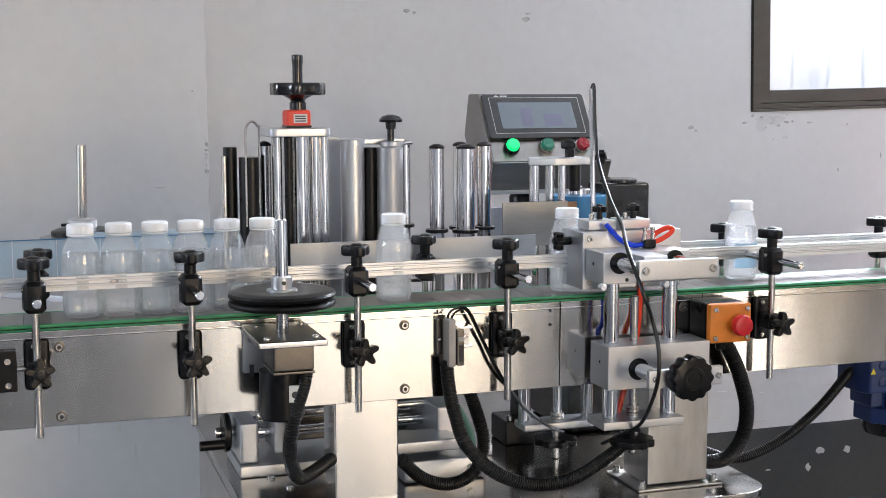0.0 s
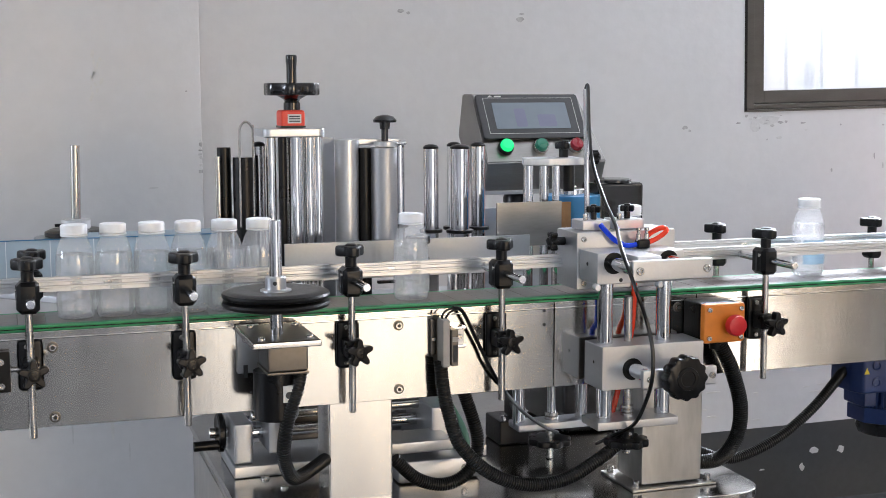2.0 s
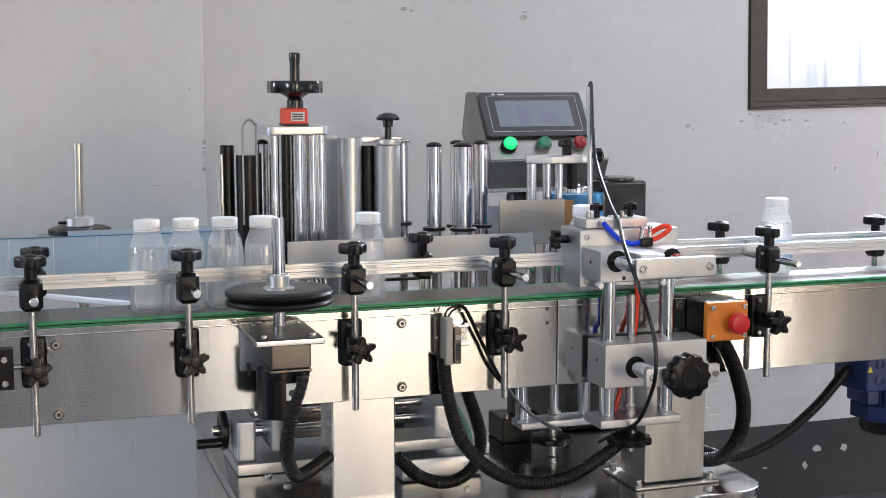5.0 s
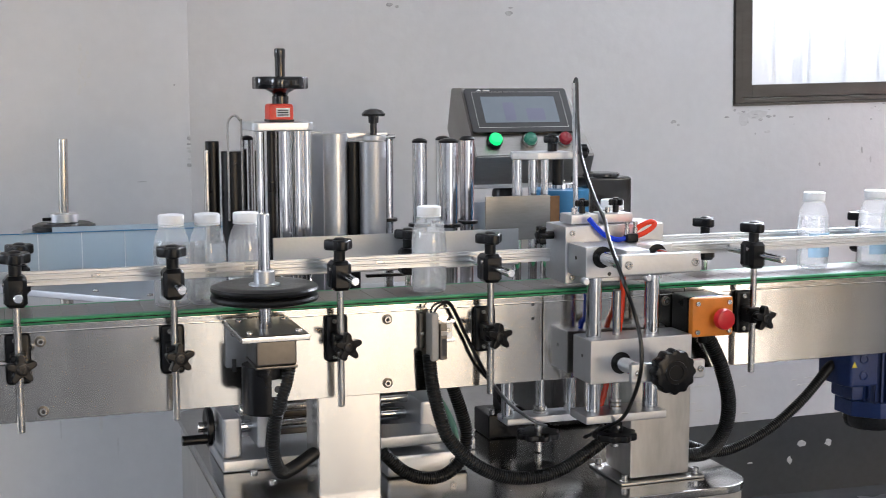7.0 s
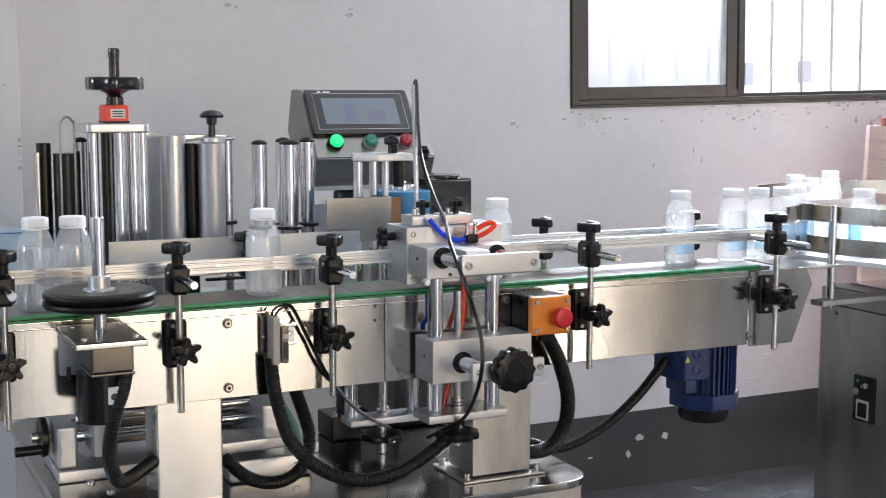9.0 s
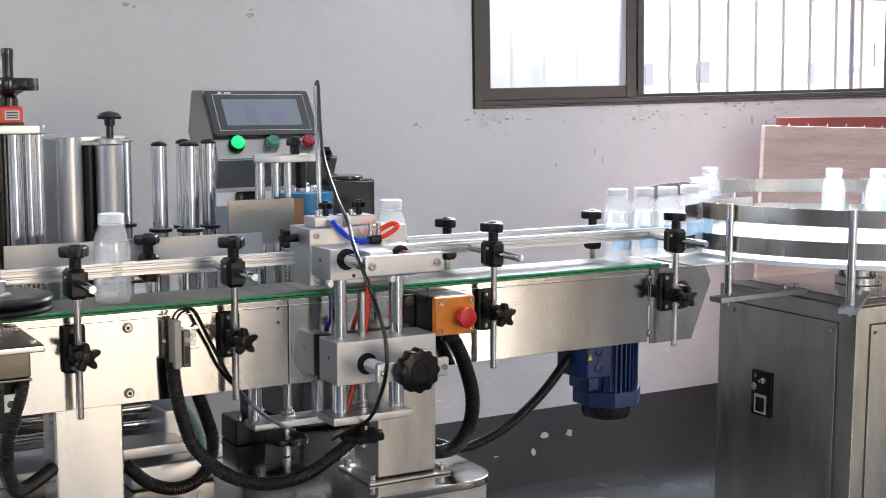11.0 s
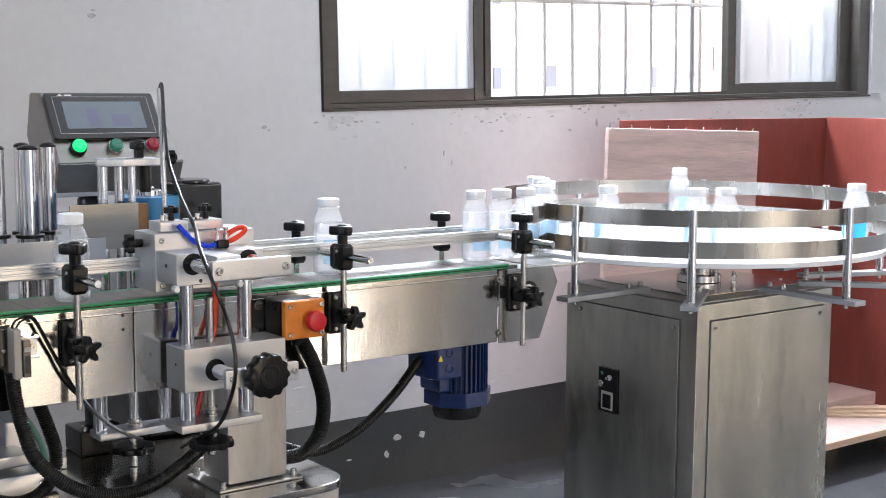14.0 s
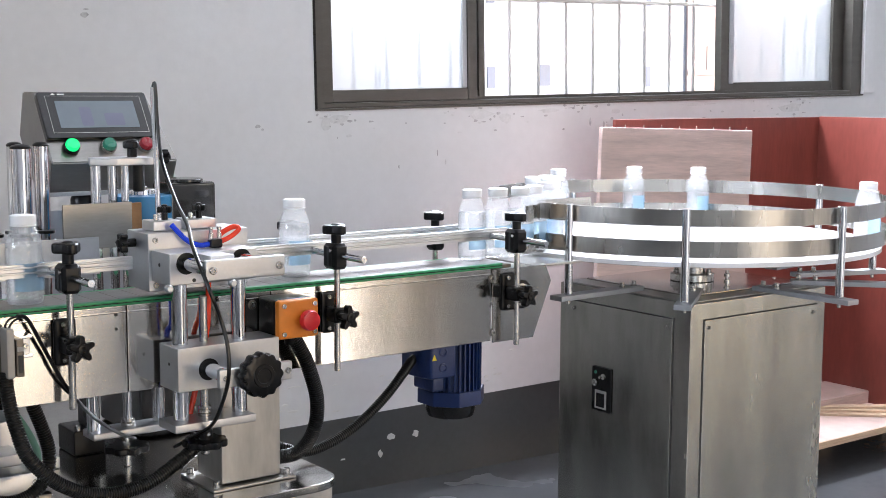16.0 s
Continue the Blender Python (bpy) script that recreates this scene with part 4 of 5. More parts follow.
for k in range(36):
    a = radians(k * 10)
    bm = box(0.047, 0.058, -0.0014, 0.0014, 0.65, 0.757)
    bm.transform(pose(1.500, 1.970, 0) @ Matrix.Rotation(a, 4, "Z"))
    part("fin", bm, BLUEM, body_m, smooth=False)
part("flange", prism([(1.500 + 0.066 * math.cos(radians(22.5 + 45 * k)), 1.970 + 0.066 * math.sin(radians(22.5 + 45 * k))) for k in range(8)], 0.632, 0.660, None, 0.002), BLUEM, gm)
part("fan_cover", lathe([(0.036, 0.603), (0.044, 0.606), (0.048, 0.616), (0.049, 0.634)], 32, pose(1.499, 1.970, 0)), GLOSSB, gm)
part("conduit", tube([(1.412, 1.960, 0.728), (1.397, 1.957, 0.722), (1.370, 1.942, 0.708), (1.334, 1.940, 0.674), (1.290, 1.940, 0.640), (1.252, 1.940, 0.618), (1.212, 1.940, 0.602), (1.177, 1.940, 0.594), (1.147, 1.940, 0.596), (1.117, 1.940, 0.608), (1.08, 1.960, 0.620)], 0.0092, 12, 10, 0.0040, 0.0009), HOSE, gm, "black corrugated conduit")

# ------------------------------------------------------------- labelling head
lab = thing("labelling_head", "label dispensing head with chrome rollers and a height handwheel", "machine head", m=pose(0.002, 0, 0))
part("deck", box(0.30, 1.12, 2.13, 2.62, 0.798, 0.812, 0.003), ALU_M, lab)
part("guide_plate", box(0.428, 0.855, 2.094, 2.098, 0.914, 0.976, 0.001), ALU_M, lab)
part("deck_post", box(0.60, 0.72, 2.32, 2.44, 0.577, 0.798, 0.003), ALU_M, lab)
top = part("column_cap", prism(rounded(0.408, 0.512, 2.150, 2.250, 0.012), 1.146, 1.160, None, 0.002), ALU, lab)
for x, y, r, mt in ((0.422, 2.165, 0.0085, CHROME), (0.441, 2.162, 0.007, BLACK), (0.462, 2.160, 0.012, CHROME), (0.486, 2.162, 0.008, CHROME), (0.501, 2.165, 0.0085, CHROME), (0.435, 2.235, 0.009, CHROME), (0.500, 2.235, 0.009, CHROME), (0.468, 2.24, 0.014, SATIN)):
    part("column_rod", rod((x, y, 0.812), (x, y, 1.146), r, 20), mt, lab)
gb = part("counter_housing", box(0.443, 0.484, 2.178, 2.222, 1.1605, 1.190, 0.005), REDO, lab, "orange red position counter with a sticker")
part("sticker", box(0.454, 0.477, 2.1772, 2.1780, 1.168, 1.183), PAPER, gb, smooth=False)
for z in (1.1795, 1.1755, 1.1715):
    part("print_line", box(0.4565, 0.4745, 2.1766, 2.1772, z - 0.0009, z + 0.0009), INK, gb, smooth=False)
part("counter_base", box(0.4425, 0.4845, 2.1775, 2.2225, 1.1603, 1.1640, 0.001), BLACK, gb)
hw2 = part("handwheel", lathe([(0.014, 1.190), (0.014, 1.202), (0.012, 1.203), (0.014, 1.2075), (0.026, 1.214), (0.028, 1.218)], 28, pose(0.466, 2.2, 0)), GLOSSB, lab)
part("wheel_rim", prism(star(7, 0.0435, 0.0475, 8), 1.214, 1.235, pose(0.466, 2.2, 0), 0.003), GLOSSB, hw2)
part("handle", lathe([(0.0085, 1.235), (0.0085, 1.262), (0.0095, 1.270), (0.0095, 1.279), (0.008, 1.281)], 16, pose(0.463, 2.185, 0)), GLOSSB, hw2)


def roller(name, x, y, r, z0, z1, material, cap=None, ring=None):
    p = part(name, rod((x, y, z0), (x, y, z1), r, 26), material, lab)
    if cap:
        part("cap", lathe([(r + 0.0004, z1 - 0.001), (r + 0.0006, z1 + 0.002), (r * 0.8, z1 + 0.005), (r * 0.3, z1 + 0.007)], 24, pose(x, y, 0)), cap, p)
    for z in ring or ():
        part("collar", lathe([(r + 0.006, z), (r + 0.007, z + 0.001), (r + 0.007, z + 0.005), (r + 0.006, z + 0.006)], 26, pose(x, y, 0)), BLACK, p)
    return p


roller("black_roller", 0.350, 2.20, 0.0115, 0.812, 1.129, BLACK)
roller("guide_pin", 0.338, 2.185, 0.005, 0.812, 1.115, SATIN)
roller("black_roller", 0.380, 2.18, 0.0185, 0.812, 1.113, BLACK)
roller("chrome_roller", 0.412, 2.22, 0.0105, 0.812, 1.130, CHROME, BLACK)
part("wire_hook", tube([(0.369, 2.155, 1.00), (0.369, 2.155, 1.10), (0.369, 2.155, 1.150), (0.371, 2.155, 1.164), (0.380, 2.155, 1.172), (0.389, 2.155, 1.164), (0.391, 2.155, 1.150), (0.391, 2.155, 1.00)], 0.0018, 8), SATIN, lab)
part("end_plate", box(0.518, 0.548, 2.24, 2.246, 0.812, 1.142, 0.001), ALU_M, lab)
roller("drive_roller", 0.556, 2.185, 0.0200, 0.812, 1.135, ALU)
part("bearing_cap", lathe([(0.0212, 1.130), (0.0212, 1.139), (0.019, 1.140)], 26, pose(0.556, 2.185, 0)), ALU, lab)
roller("rubber_roller", 0.588, 2.19, 0.0115, 0.812, 1.125, RUBBER)
roller("pressure_roller", 0.619, 2.175, 0.0225, 0.965, 1.126, ALU_M)
part("roller_bracket", box(0.553, 0.652, 2.195, 2.215, 1.130, 1.140, 0.002), ALU, lab)
part("bearing_cap", lathe([(0.0200, 1.128), (0.0200, 1.135), (0.018, 1.136)], 26, pose(0.6225, 2.175, 0)), ALU, lab)
part("cap_screw", rod((0.640, 2.17, 1.132), (0.656, 2.165, 1.134), 0.004, 10), CHROME, lab)
tk = part("tightening_knob", lathe([(0.006, 1.136), (0.006, 1.156), (0.0085, 1.157), (0.0095, 1.170)], 16, pose(0.622, 2.18, 0)), GLOSSB, lab)
part("wing", lathe([(0.010, 1.168), (0.0195, 1.168), (0.0205, 1.172), (0.015, 1.178), (0.005, 1.181)], 20, pose(0.622, 2.18, 0)), GLOSSB, tk)
roller("chrome_roller", 0.663, 2.23, 0.0085, 0.812, 1.128, CHROME, BLACK, (0.982,))
for x, y, r in ((0.711, 2.20, 0.0132), (0.766, 2.235, 0.0130), (0.7575, 2.18, 0.0170), (0.806, 2.22, 0.0132)):
    roller("chrome_roller", x, y, r, 0.812, 1.122 if y < 2.22 else 1.124, CHROME, BLACK, (0.974, 0.918))
part("web_arm", box(0.60, 0.69, 2.150, 2.160, 0.895, 0.900, 0.001), BLACK, lab)
part("peel_plate", box(0.798, 0.9185, 2.104, 2.108, 0.955, 1.031, 0.001), CONS, lab, "stained steel peel plate")
part("core_edge", box(0.919, 0.937, 2.106, 2.110, 0.955, 1.029, 0.001), CARD, lab, "brown cardboard strip")
part("rear_panel", box(0.855, 1.02, 2.34, 2.346, 0.812, 1.0, 0.001), ALU_M, lab)
# second adjusting post below the deck
for x in (0.838, 0.900, 0.957):
    part("lift_rod", rod((x, 2.10, 0.640), (x, 2.10, 0.798), 0.011 if x != 0.900 else 0.008, 18), CHROME, lab)
part("lift_plate", box(0.828, 0.972, 2.075, 2.125, 0.634, 0.647, 0.003), ALU, lab)
part("lift_spring", lathe([(0.012, 0.640), (0.012, 0.644), (0.010, 0.645), (0.012, 0.647), (0.012, 0.652), (0.010, 0.653), (0.012, 0.655), (0.012, 0.66)], 16, pose(0.900, 2.10, 0)), SATIN, lab)
part("adjusting_wheel", prism(star(8, 0.034, 0.040, 5), 0.602, 0.614, pose(0.897, 2.10, 0), 0.003), BLACK, lab)
part("wheel_stem", rod((0.897, 2.10, 0.577), (0.897, 2.10, 0.628), 0.007, 12), SATIN, lab)
sbk = part("slide_block", box(0.842, 0.900, 2.20, 2.28, 0.5765, 0.622, 0.004), BLACK, lab)
part("block_post", box(0.872, 0.896, 2.22, 2.26, 0.622, 0.798, 0.003), BLACK, sbk)
for x in (0.852, 0.884):
    part("bolt", lathe([(0.006, 0), (0.006, 0.008), (0.004, 0.009)], 12, pose(x, 2.208, 0.622)), SATIN, sbk)
part("drive_housing", box(0.985, 1.12, 2.24, 2.44, 0.577, 0.745, 0.008), GLOSSB, lab)

# take-up reel of blue backing paper
reel = thing("label_reel", "blue label backing reel with a clamp bridge and chrome rods", "reel")
part("paper_roll", lathe([(0.020, 0.958), (0.0515, 0.958), (0.0525, 0.960), (0.0525, 1.034), (0.0515, 1.0365), (0.020, 1.0365)], 44, pose(0.9645, 2.165, 0)), BLUER, reel)
part("reel_disc", lathe([(0.055, 0.950), (0.055, 0.957)], 40, pose(0.9645, 2.165, 0)), BLACK, reel)
part("reel_shaft", rod((0.9645, 2.165, 0.812), (0.9645, 2.165, 1.052), 0.010, 16), SATIN, reel)
part("core_ring", lathe([(0.026, 1.0365), (0.026, 1.046), (0.023, 1.048), (0.012, 1.048)], 28, pose(0.9645, 2.165, 0)), CHROME, reel)
part("core_rod", rod((0.945, 2.13, 1.046), (0.945, 2.13, 1.0935), 0.010, 16), BLACK, reel)
br = part("clamp_bridge", prism([(0.846, 2.10), (0.889, 2.085), (0.957, 2.085), (0.957, 2.14), (0.92, 2.15), (0.864, 2.15)], 1.0935, 1.106, None, 0.002), ALU, reel)
t_handle(br, 0.930, 2.12, 1.106, 0.015, 0.028)
for x, y, r in ((0.864, 2.120, 0.0085), (0.900, 2.135, 0.0085), (0.916, 2.12, 0.007)):
    part("bridge_rod", rod((x, y, 0.812), (x, y, 1.0935), r, 18), CHROME, reel)
star_knob(reel, frame_at((0.975, 2.10, 1.106), (1, -0.3, 0)), 0.013, 5, 0.012)
stp = thing("stepper_motor", "black square stepper motor on the labelling head", "motor")
part("motor_body", box(1.012, 1.102, 2.15, 2.225, 0.985, 1.056, 0.006), GLOSSB, stp)
part("motor_cover", lathe([(0.034, 1.056), (0.034, 1.060), (0.030, 1.062)], 30, pose(1.057, 2.187, 0)), GLOSSB, stp)
part("motor_leg", box(1.02, 1.09, 2.16, 2.22, 0.812, 0.985, 0.003), BLACK, stp)

# fibre sensor rod with its cable
fib = thing("fibre_sensor", "thin upright sensor rod with a black cable looping down", "sensor")
part("sensor_rod", rod((0.949, 2.06, 0.975), (0.943, 2.06, 1.224), 0.0046, 12), CHROME, fib)
part("rod_foot", box(0.940, 0.960, 2.05, 2.09, 0.955, 0.977, 0.002), BLACK, fib)
part("cable", tube([(0.943, 2.060, 1.224), (0.945, 2.055, 1.226), (0.946, 2.050, 1.155), (0.944, 2.030, 1.099), (0.932, 1.960, 1.045), (0.905, 1.860, 1.012), (0.865, 1.760, 0.990), (0.859, 1.700, 0.939), (0.878, 1.700, 0.889), (0.883, 1.690, 0.849), (0.883, 1.690, 0.807), (0.888, 1.720, 0.763), (0.898, 1.775, 0.717), (0.897, 1.840, 0.684), (0.895, 1.90, 0.655)], 0.0030, 8, 10), HOSE, fib)

# ------------------------------------------------------------ control console
con = thing("control_console", "brushed steel control console with a touch screen and push buttons", "control panel")
# (depth, height, right end) of its bent sheet, from the back's top round to the back's foot
prof = [(2.507, 1.2145, 1.100), (2.450, 1.2145, 1.100), (2.362, 1.085, 1.128), (2.382, 1.030, 1.124), (2.455, 1.030, 1.124), (2.532, 1.132, 1.118)]
bm = bmesh.new()
a = [bm.verts.new((0.8790, y, z)) for y, z, r in prof]
b = [bm.verts.new((r, y, z)) for y, z, r in prof]
bm.faces.new(a)
bm.faces.new(b[::-1])
for i in range(6):
    bm.faces.new((a[i], b[i], b[(i + 1) % 6], a[(i + 1) % 6]))
bmesh.ops.recalc_face_normals(bm, faces=bm.faces)
bmesh.ops.bevel(bm, geom=list(bm.edges), offset=0.002, segments=2, affect="EDGES")
part("housing", bm, CONS, con)
part("bottom_flange", box(0.8795, 1.124, 2.379, 2.388, 1.022, 1.0298, 0.001), ALU_M, con)
SL = Matrix.Translation((0.9885, 2.4165, 1.1690)) @ Matrix.Rotation(radians(90 - 34.2), 4, "X")   # the sloping face, z outwards
tp = part("touch_panel", prism(rounded(-0.108, 0.108, -0.052, 0.050, 0.006), 0.0, 0.007, SL, 0.002), GLOSSB, con)
part("screen", prism(rounded(-0.078, 0.078, -0.030, 0.030, 0.002), 0.0071, 0.0076, SL), SCREEN, tp, "dim grey touch screen")
part("screen_patch", prism(rounded(-0.035, -0.012, -0.026, 0.016, 0.004), 0.0077, 0.0079, SL), LILAC, tp)
part("screen_patch", prism(rounded(0.012, 0.05, -0.026, 0.002, 0.004), 0.0077, 0.0079, SL), LILAC, tp)
for x0, x1, y0, y1 in ((-0.094, 0.094, 0.0405, 0.0412), (-0.094, 0.094, -0.0412, -0.0405), (-0.0942, -0.0935, -0.041, 0.041), (0.0935, 0.0942, -0.041, 0.041)):
    part("bezel_line", prism([(x0, y0), (x1, y0), (x1, y1), (x0, y1)], 0.0070, 0.0073, SL), SATIN, tp)
part("maker_mark", prism([(-0.083, 0.043), (-0.072, 0.043), (-0.0775, 0.0475)], 0.0070, 0.0073, SL), PAPER, tp)
part("maker_mark", prism([(-0.069, 0.043), (-0.055, 0.043), (-0.055, 0.046), (-0.069, 0.046)], 0.0070, 0.0073, SL), PAPER, tp)
LO = Matrix.Translation((0.988, 2.3785, 1.1115)) @ Matrix.Rotation(radians(90 - 34.2), 4, "X")
for x, mt, nm in ((-0.066, LAMPG, "green_lamp"), (0.006, DIMG, "start_button"), (0.080, DIMR, "stop_button")):
    bt = part("bezel_ring", lathe([(0.0155, 0), (0.0155, 0.006), (0.014, 0.008)], 24, LO @ pose(x, 0, 0)), SATIN if nm != "green_lamp" else BLACK, con)
    part(nm, lathe([(0.0130, 0.007), (0.0130, 0.014), (0.011, 0.017), (0.004, 0.018)], 24, LO @ pose(x, 0, 0)), mt, bt, {"green_lamp": "lit green lamp", "start_button": "green push button", "stop_button": "red push button"}[nm])
part("swivel_knob", lathe([(0.022, 1.000), (0.026, 1.002), (0.026, 1.012), (0.022, 1.020)], 24, pose(0.965, 2.43, 0)), BLACK, con)
part("stand_post", rod((0.965, 2.43, 0.812), (0.965, 2.43, 1.000), 0.014, 20), SATIN, con)

# label supply: spool spindle, web and shelf at the infeed end
spl = thing("label_spool", "steel spindle with a black collar for the label roll", "spool")
part("spindle", rod((0.126, 2.50, 0.955), (0.129, 2.50, 1.125), 0.0088, 20), SATIN, spl)
part("collar", lathe([(0.024, 0.972), (0.026, 0.974), (0.026, 0.988), (0.022, 0.990)], 26, pose(0.126, 2.50, 0)), ALU, spl)
part("grip", rod((0.088, 2.49, 0.980), (0.104, 2.49, 0.980), 0.003, 8), BLACK, spl)
part("hub_disc", lathe([(0.050, 0.958), (0.056, 0.960), (0.056, 0.968), (0.046, 0.972)], 32, pose(0.126, 2.50, 0)), BLACK, spl)
part("top_plate", lathe([(0.074, 0.9555), (0.075, 0.957), (0.074, 0.958)], 40, pose(0.126, 2.50, 0)), ALU_M, spl)
part("post", rod((0.126, 2.50, 0.80), (0.126, 2.50, 0.9495), 0.012, 16), SATIN, spl)
part("lower_disc", lathe([(0.105, 0.890), (0.105, 0.897)], 40, pose(0.126, 2.50, 0)), BLACK, spl)
arm = part("carrier_arm", prism([(-0.02, 2.37), (0.063, 2.29), (0.245, 2.105), (0.42, 2.105), (0.42, 2.62), (-0.02, 2.62)], 0.870, 0.882, None, 0.002), ALU_M, spl)
for x, y in ((0.06, 2.33), (0.16, 2.235), (0.24, 2.16)):
    screw(arm, (x, y, 0.882), 0.005, (0, 0, 1))
web = thing("label_web", "pale blue clear label web with cut lines", "label web")
part("film", box(-0.90, 0.415, 2.3005, 2.3015, 0.897, 0.9745), WEB, web, smooth=False)
for i in range(18):
    x = -0.85 + i * 0.071
    part("cut_line", box(x, x + 0.0012, 2.2995, 2.3004, 0.898, 0.974), PAPER, web, smooth=False)
part("film", box(0.10, 0.415, 2.3705, 2.3715, 0.897, 0.9775), WEB, web, smooth=False)
part("film_edge", box(-0.90, 0.415, 2.2990, 2.3030, 0.9745, 0.9758), BLUER, web, smooth=False)

# cross slide with a crank under the conveyor
cs = thing("cross_slide", "aluminium cross slide with a black crank wheel", "machine slide")
part("slide_base", box(0.350, 0.80, 2.15, 2.30, 0.5765, 0.597, 0.003), ALU, cs)
part("end_block", box(0.352, 0.385, 2.16, 2.29, 0.597, 0.668, 0.006), ALU, cs)
part("end_block", box(0.68, 0.722, 2.10, 2.29, 0.597, 0.685, 0.006), ALU, cs)
for y in (2.19, 2.26):
    part("slide_rod", rod((0.385, y, 0.645), (0.68, y, 0.645), 0.011, 18), CHROME, cs)
part("slide_rod", rod((0.385, 2.18, 0.675), (0.70, 2.18, 0.675), 0.009, 18), SATIN, cs)
part("carriage", box(0.405, 0.425, 2.13, 2.30, 0.62, 0.715, 0.004), ALU, cs)
part("carriage", box(0.425, 0.52, 2.20, 2.30, 0.62, 0.72, 0.004), DARKM, cs)
ty = part("toe_clamp", box(0.60, 0.745, 2.03, 2.12, 0.5765, 0.615, 0.008), ALU, cs)
screw(ty, (0.715, 2.03, 0.597), 0.006)
part("toe_clamp", box(0.58, 0.70, 2.04, 2.12, 0.625, 0.645, 0.004), ALU, cs)
cw = part("crank_wheel", lathe([(0.030, 0), (0.034, 0.003), (0.034, 0.010), (0.030, 0.012), (0.022, 0.009)], 30, frame_at((0.345, 2.225, 0.640), (-1, 0, 0))), BLACK, cs)
part("crank_hub", rod((0.352, 2.225, 0.640), (0.320, 2.225, 0.640), 0.009, 14), SATIN, cw)
part("crank_handle", rod((0.333, 2.20, 0.625), (0.290, 2.20, 0.625), 0.0085, 14), BLACK, cw)

# ------------------------------------------------------- collecting turntable
CX, CY = 2.185, 2.025
tt = thing("collecting_turntable", "round collecting table with steel railing on a steel cabinet", "turntable")
cab = part("cabinet", box(1.9376, 2.363, 1.764, 2.148, 0.03, 0.8035, 0.003), CABM, tt)
part("front_door", box(1.976, 2.331, 1.7605, 1.765, 0.06, 0.768, 0.0015), CABM, cab, "dull steel door panel")
part("side_door", box(1.9341, 1.9386, 1.810, 2.116, 0.06, 0.768, 0.0015), CABM, cab, "dull steel door panel")
part("door_gap", box(1.974, 2.333, 1.7630, 1.7645, 0.058, 0.770), INK, cab, smooth=False)
part("door_gap", box(1.9366, 1.9381, 1.808, 2.118, 0.058, 0.770), INK, cab, smooth=False)
for x in (1.989, 2.318):
    screw(cab, (x, 1.7605, 0.752), 0.0042)
for y in (1.825, 2.100):
    screw(cab, (1.9341, y, 0.752), 0.0042, (-1, 0, 0))
sw = part("power_switch", box(1.9291, 1.9346, 1.978, 2.034, 0.540, 0.636, 0.002), BLACK, cab)
part("rocker", box(1.9266, 1.9296, 1.993, 2.018, 0.550, 0.580, 0.001), GLOSSB, sw)
part("socket_rim", box(1.9278, 1.9293, 1.988, 2.023, 0.546, 0.586, 0.001), GREYP, sw)
part("dial", lathe([(0.008, 0), (0.008, 0.006), (0.006, 0.008)], 18, frame_at((1.9291, 2.020, 0.602), (-1, 0, 0))), SATIN, sw)
part("toggle", lathe([(0.006, 0), (0.006, 0.003), (0.003, 0.004), (0.003, 0.012)], 12, frame_at((1.9291, 1.998, 0.617), (-1, 0, 0))), SATIN, sw)
part("pilot_lamp", lathe([(0.004, 0), (0.003, 0.002)], 10, frame_at((1.9291, 2.022, 0.624), (-1, 0, 0))), DIMG, sw)
part("cabinet_rim", box(1.945, 2.355, 1.772, 2.140, 0.8036, 0.8065, 0.001), STEEL_D, tt)
part("top_plate", box(1.995, 2.345, 1.815, 2.125, 0.8066, 0.8105, 0.001), POLISH, tt, "polished steel bearing plate")
HX, HY = 2.160, 1.965
part("hub", lathe([(0.046, 0.8105), (0.048, 0.812), (0.048, 0.826), (0.030, 0.828), (0.030, 0.850), (0.05, 0.852), (0.05, 0.885)], 32, pose(HX, HY, 0)), SATIN, tt)
for deg in (20, 110, 200, 290):
    part("hub_bolt", lathe([(0.007, 0), (0.007, 0.005), (0.005, 0.006), (0.005, 0.012)], 12, pose(HX + 0.038 * math.cos(radians(deg)), HY + 0.038 * math.sin(radians(deg)), 0.826)), SATIN, tt)
part("stud", lathe([(0.007, 0), (0.007, 0.004), (0.004, 0.005), (0.004, 0.010), (0.007, 0.011), (0.007, 0.017), (0.004, 0.018), (0.004, 0.024)], 12, pose(2.205, 1.905, 0.8105)), SATIN, tt)
plate = part("turntable_disc", lathe([(0.422, 0.8850), (0.428, 0.8865), (0.428, 0.8955), (0.424, 0.8972)], 96, pose(CX, CY, 0)), DISC, tt, "white plastic turntable disc")
for deg in (194, 224, 266, 302, 329, 356, 38, 80):
    a = radians(deg)
    p = Vector((CX + 0.449 * math.cos(a), CY + 0.449 * math.sin(a), 0))
    R = pose(p.x, p.y, 0) @ Matrix.Rotation(math.atan2(HY - 0.03 - p.y, HX - p.x), 4, "Z")
    bm = box(-0.034, 0.205, -0.0165, 0.0165, 0.8115, 0.8215, 0.001)
    bm.transform(R)
    ar = part("arm", bm, ALU_M, tt)
    for rr in (0.155, 0.190):
        q = R @ Vector((rr, 0, 0.8215))
        part("bolt", lathe([(0.0065, 0), (0.0065, 0.003), (0.005, 0.0035), (0.005, 0.010), (0.004, 0.011)], 12, pose(*q)), SATIN, ar)
    po = part("post", rod((p.x, p.y, 0.8215), (p.x, p.y, 1.001), 0.0085, 18), CHROME, tt)
    part("post_bolt", rod((p.x, p.y, 0.802), (p.x, p.y, 0.8115), 0.004, 10), SATIN, po)


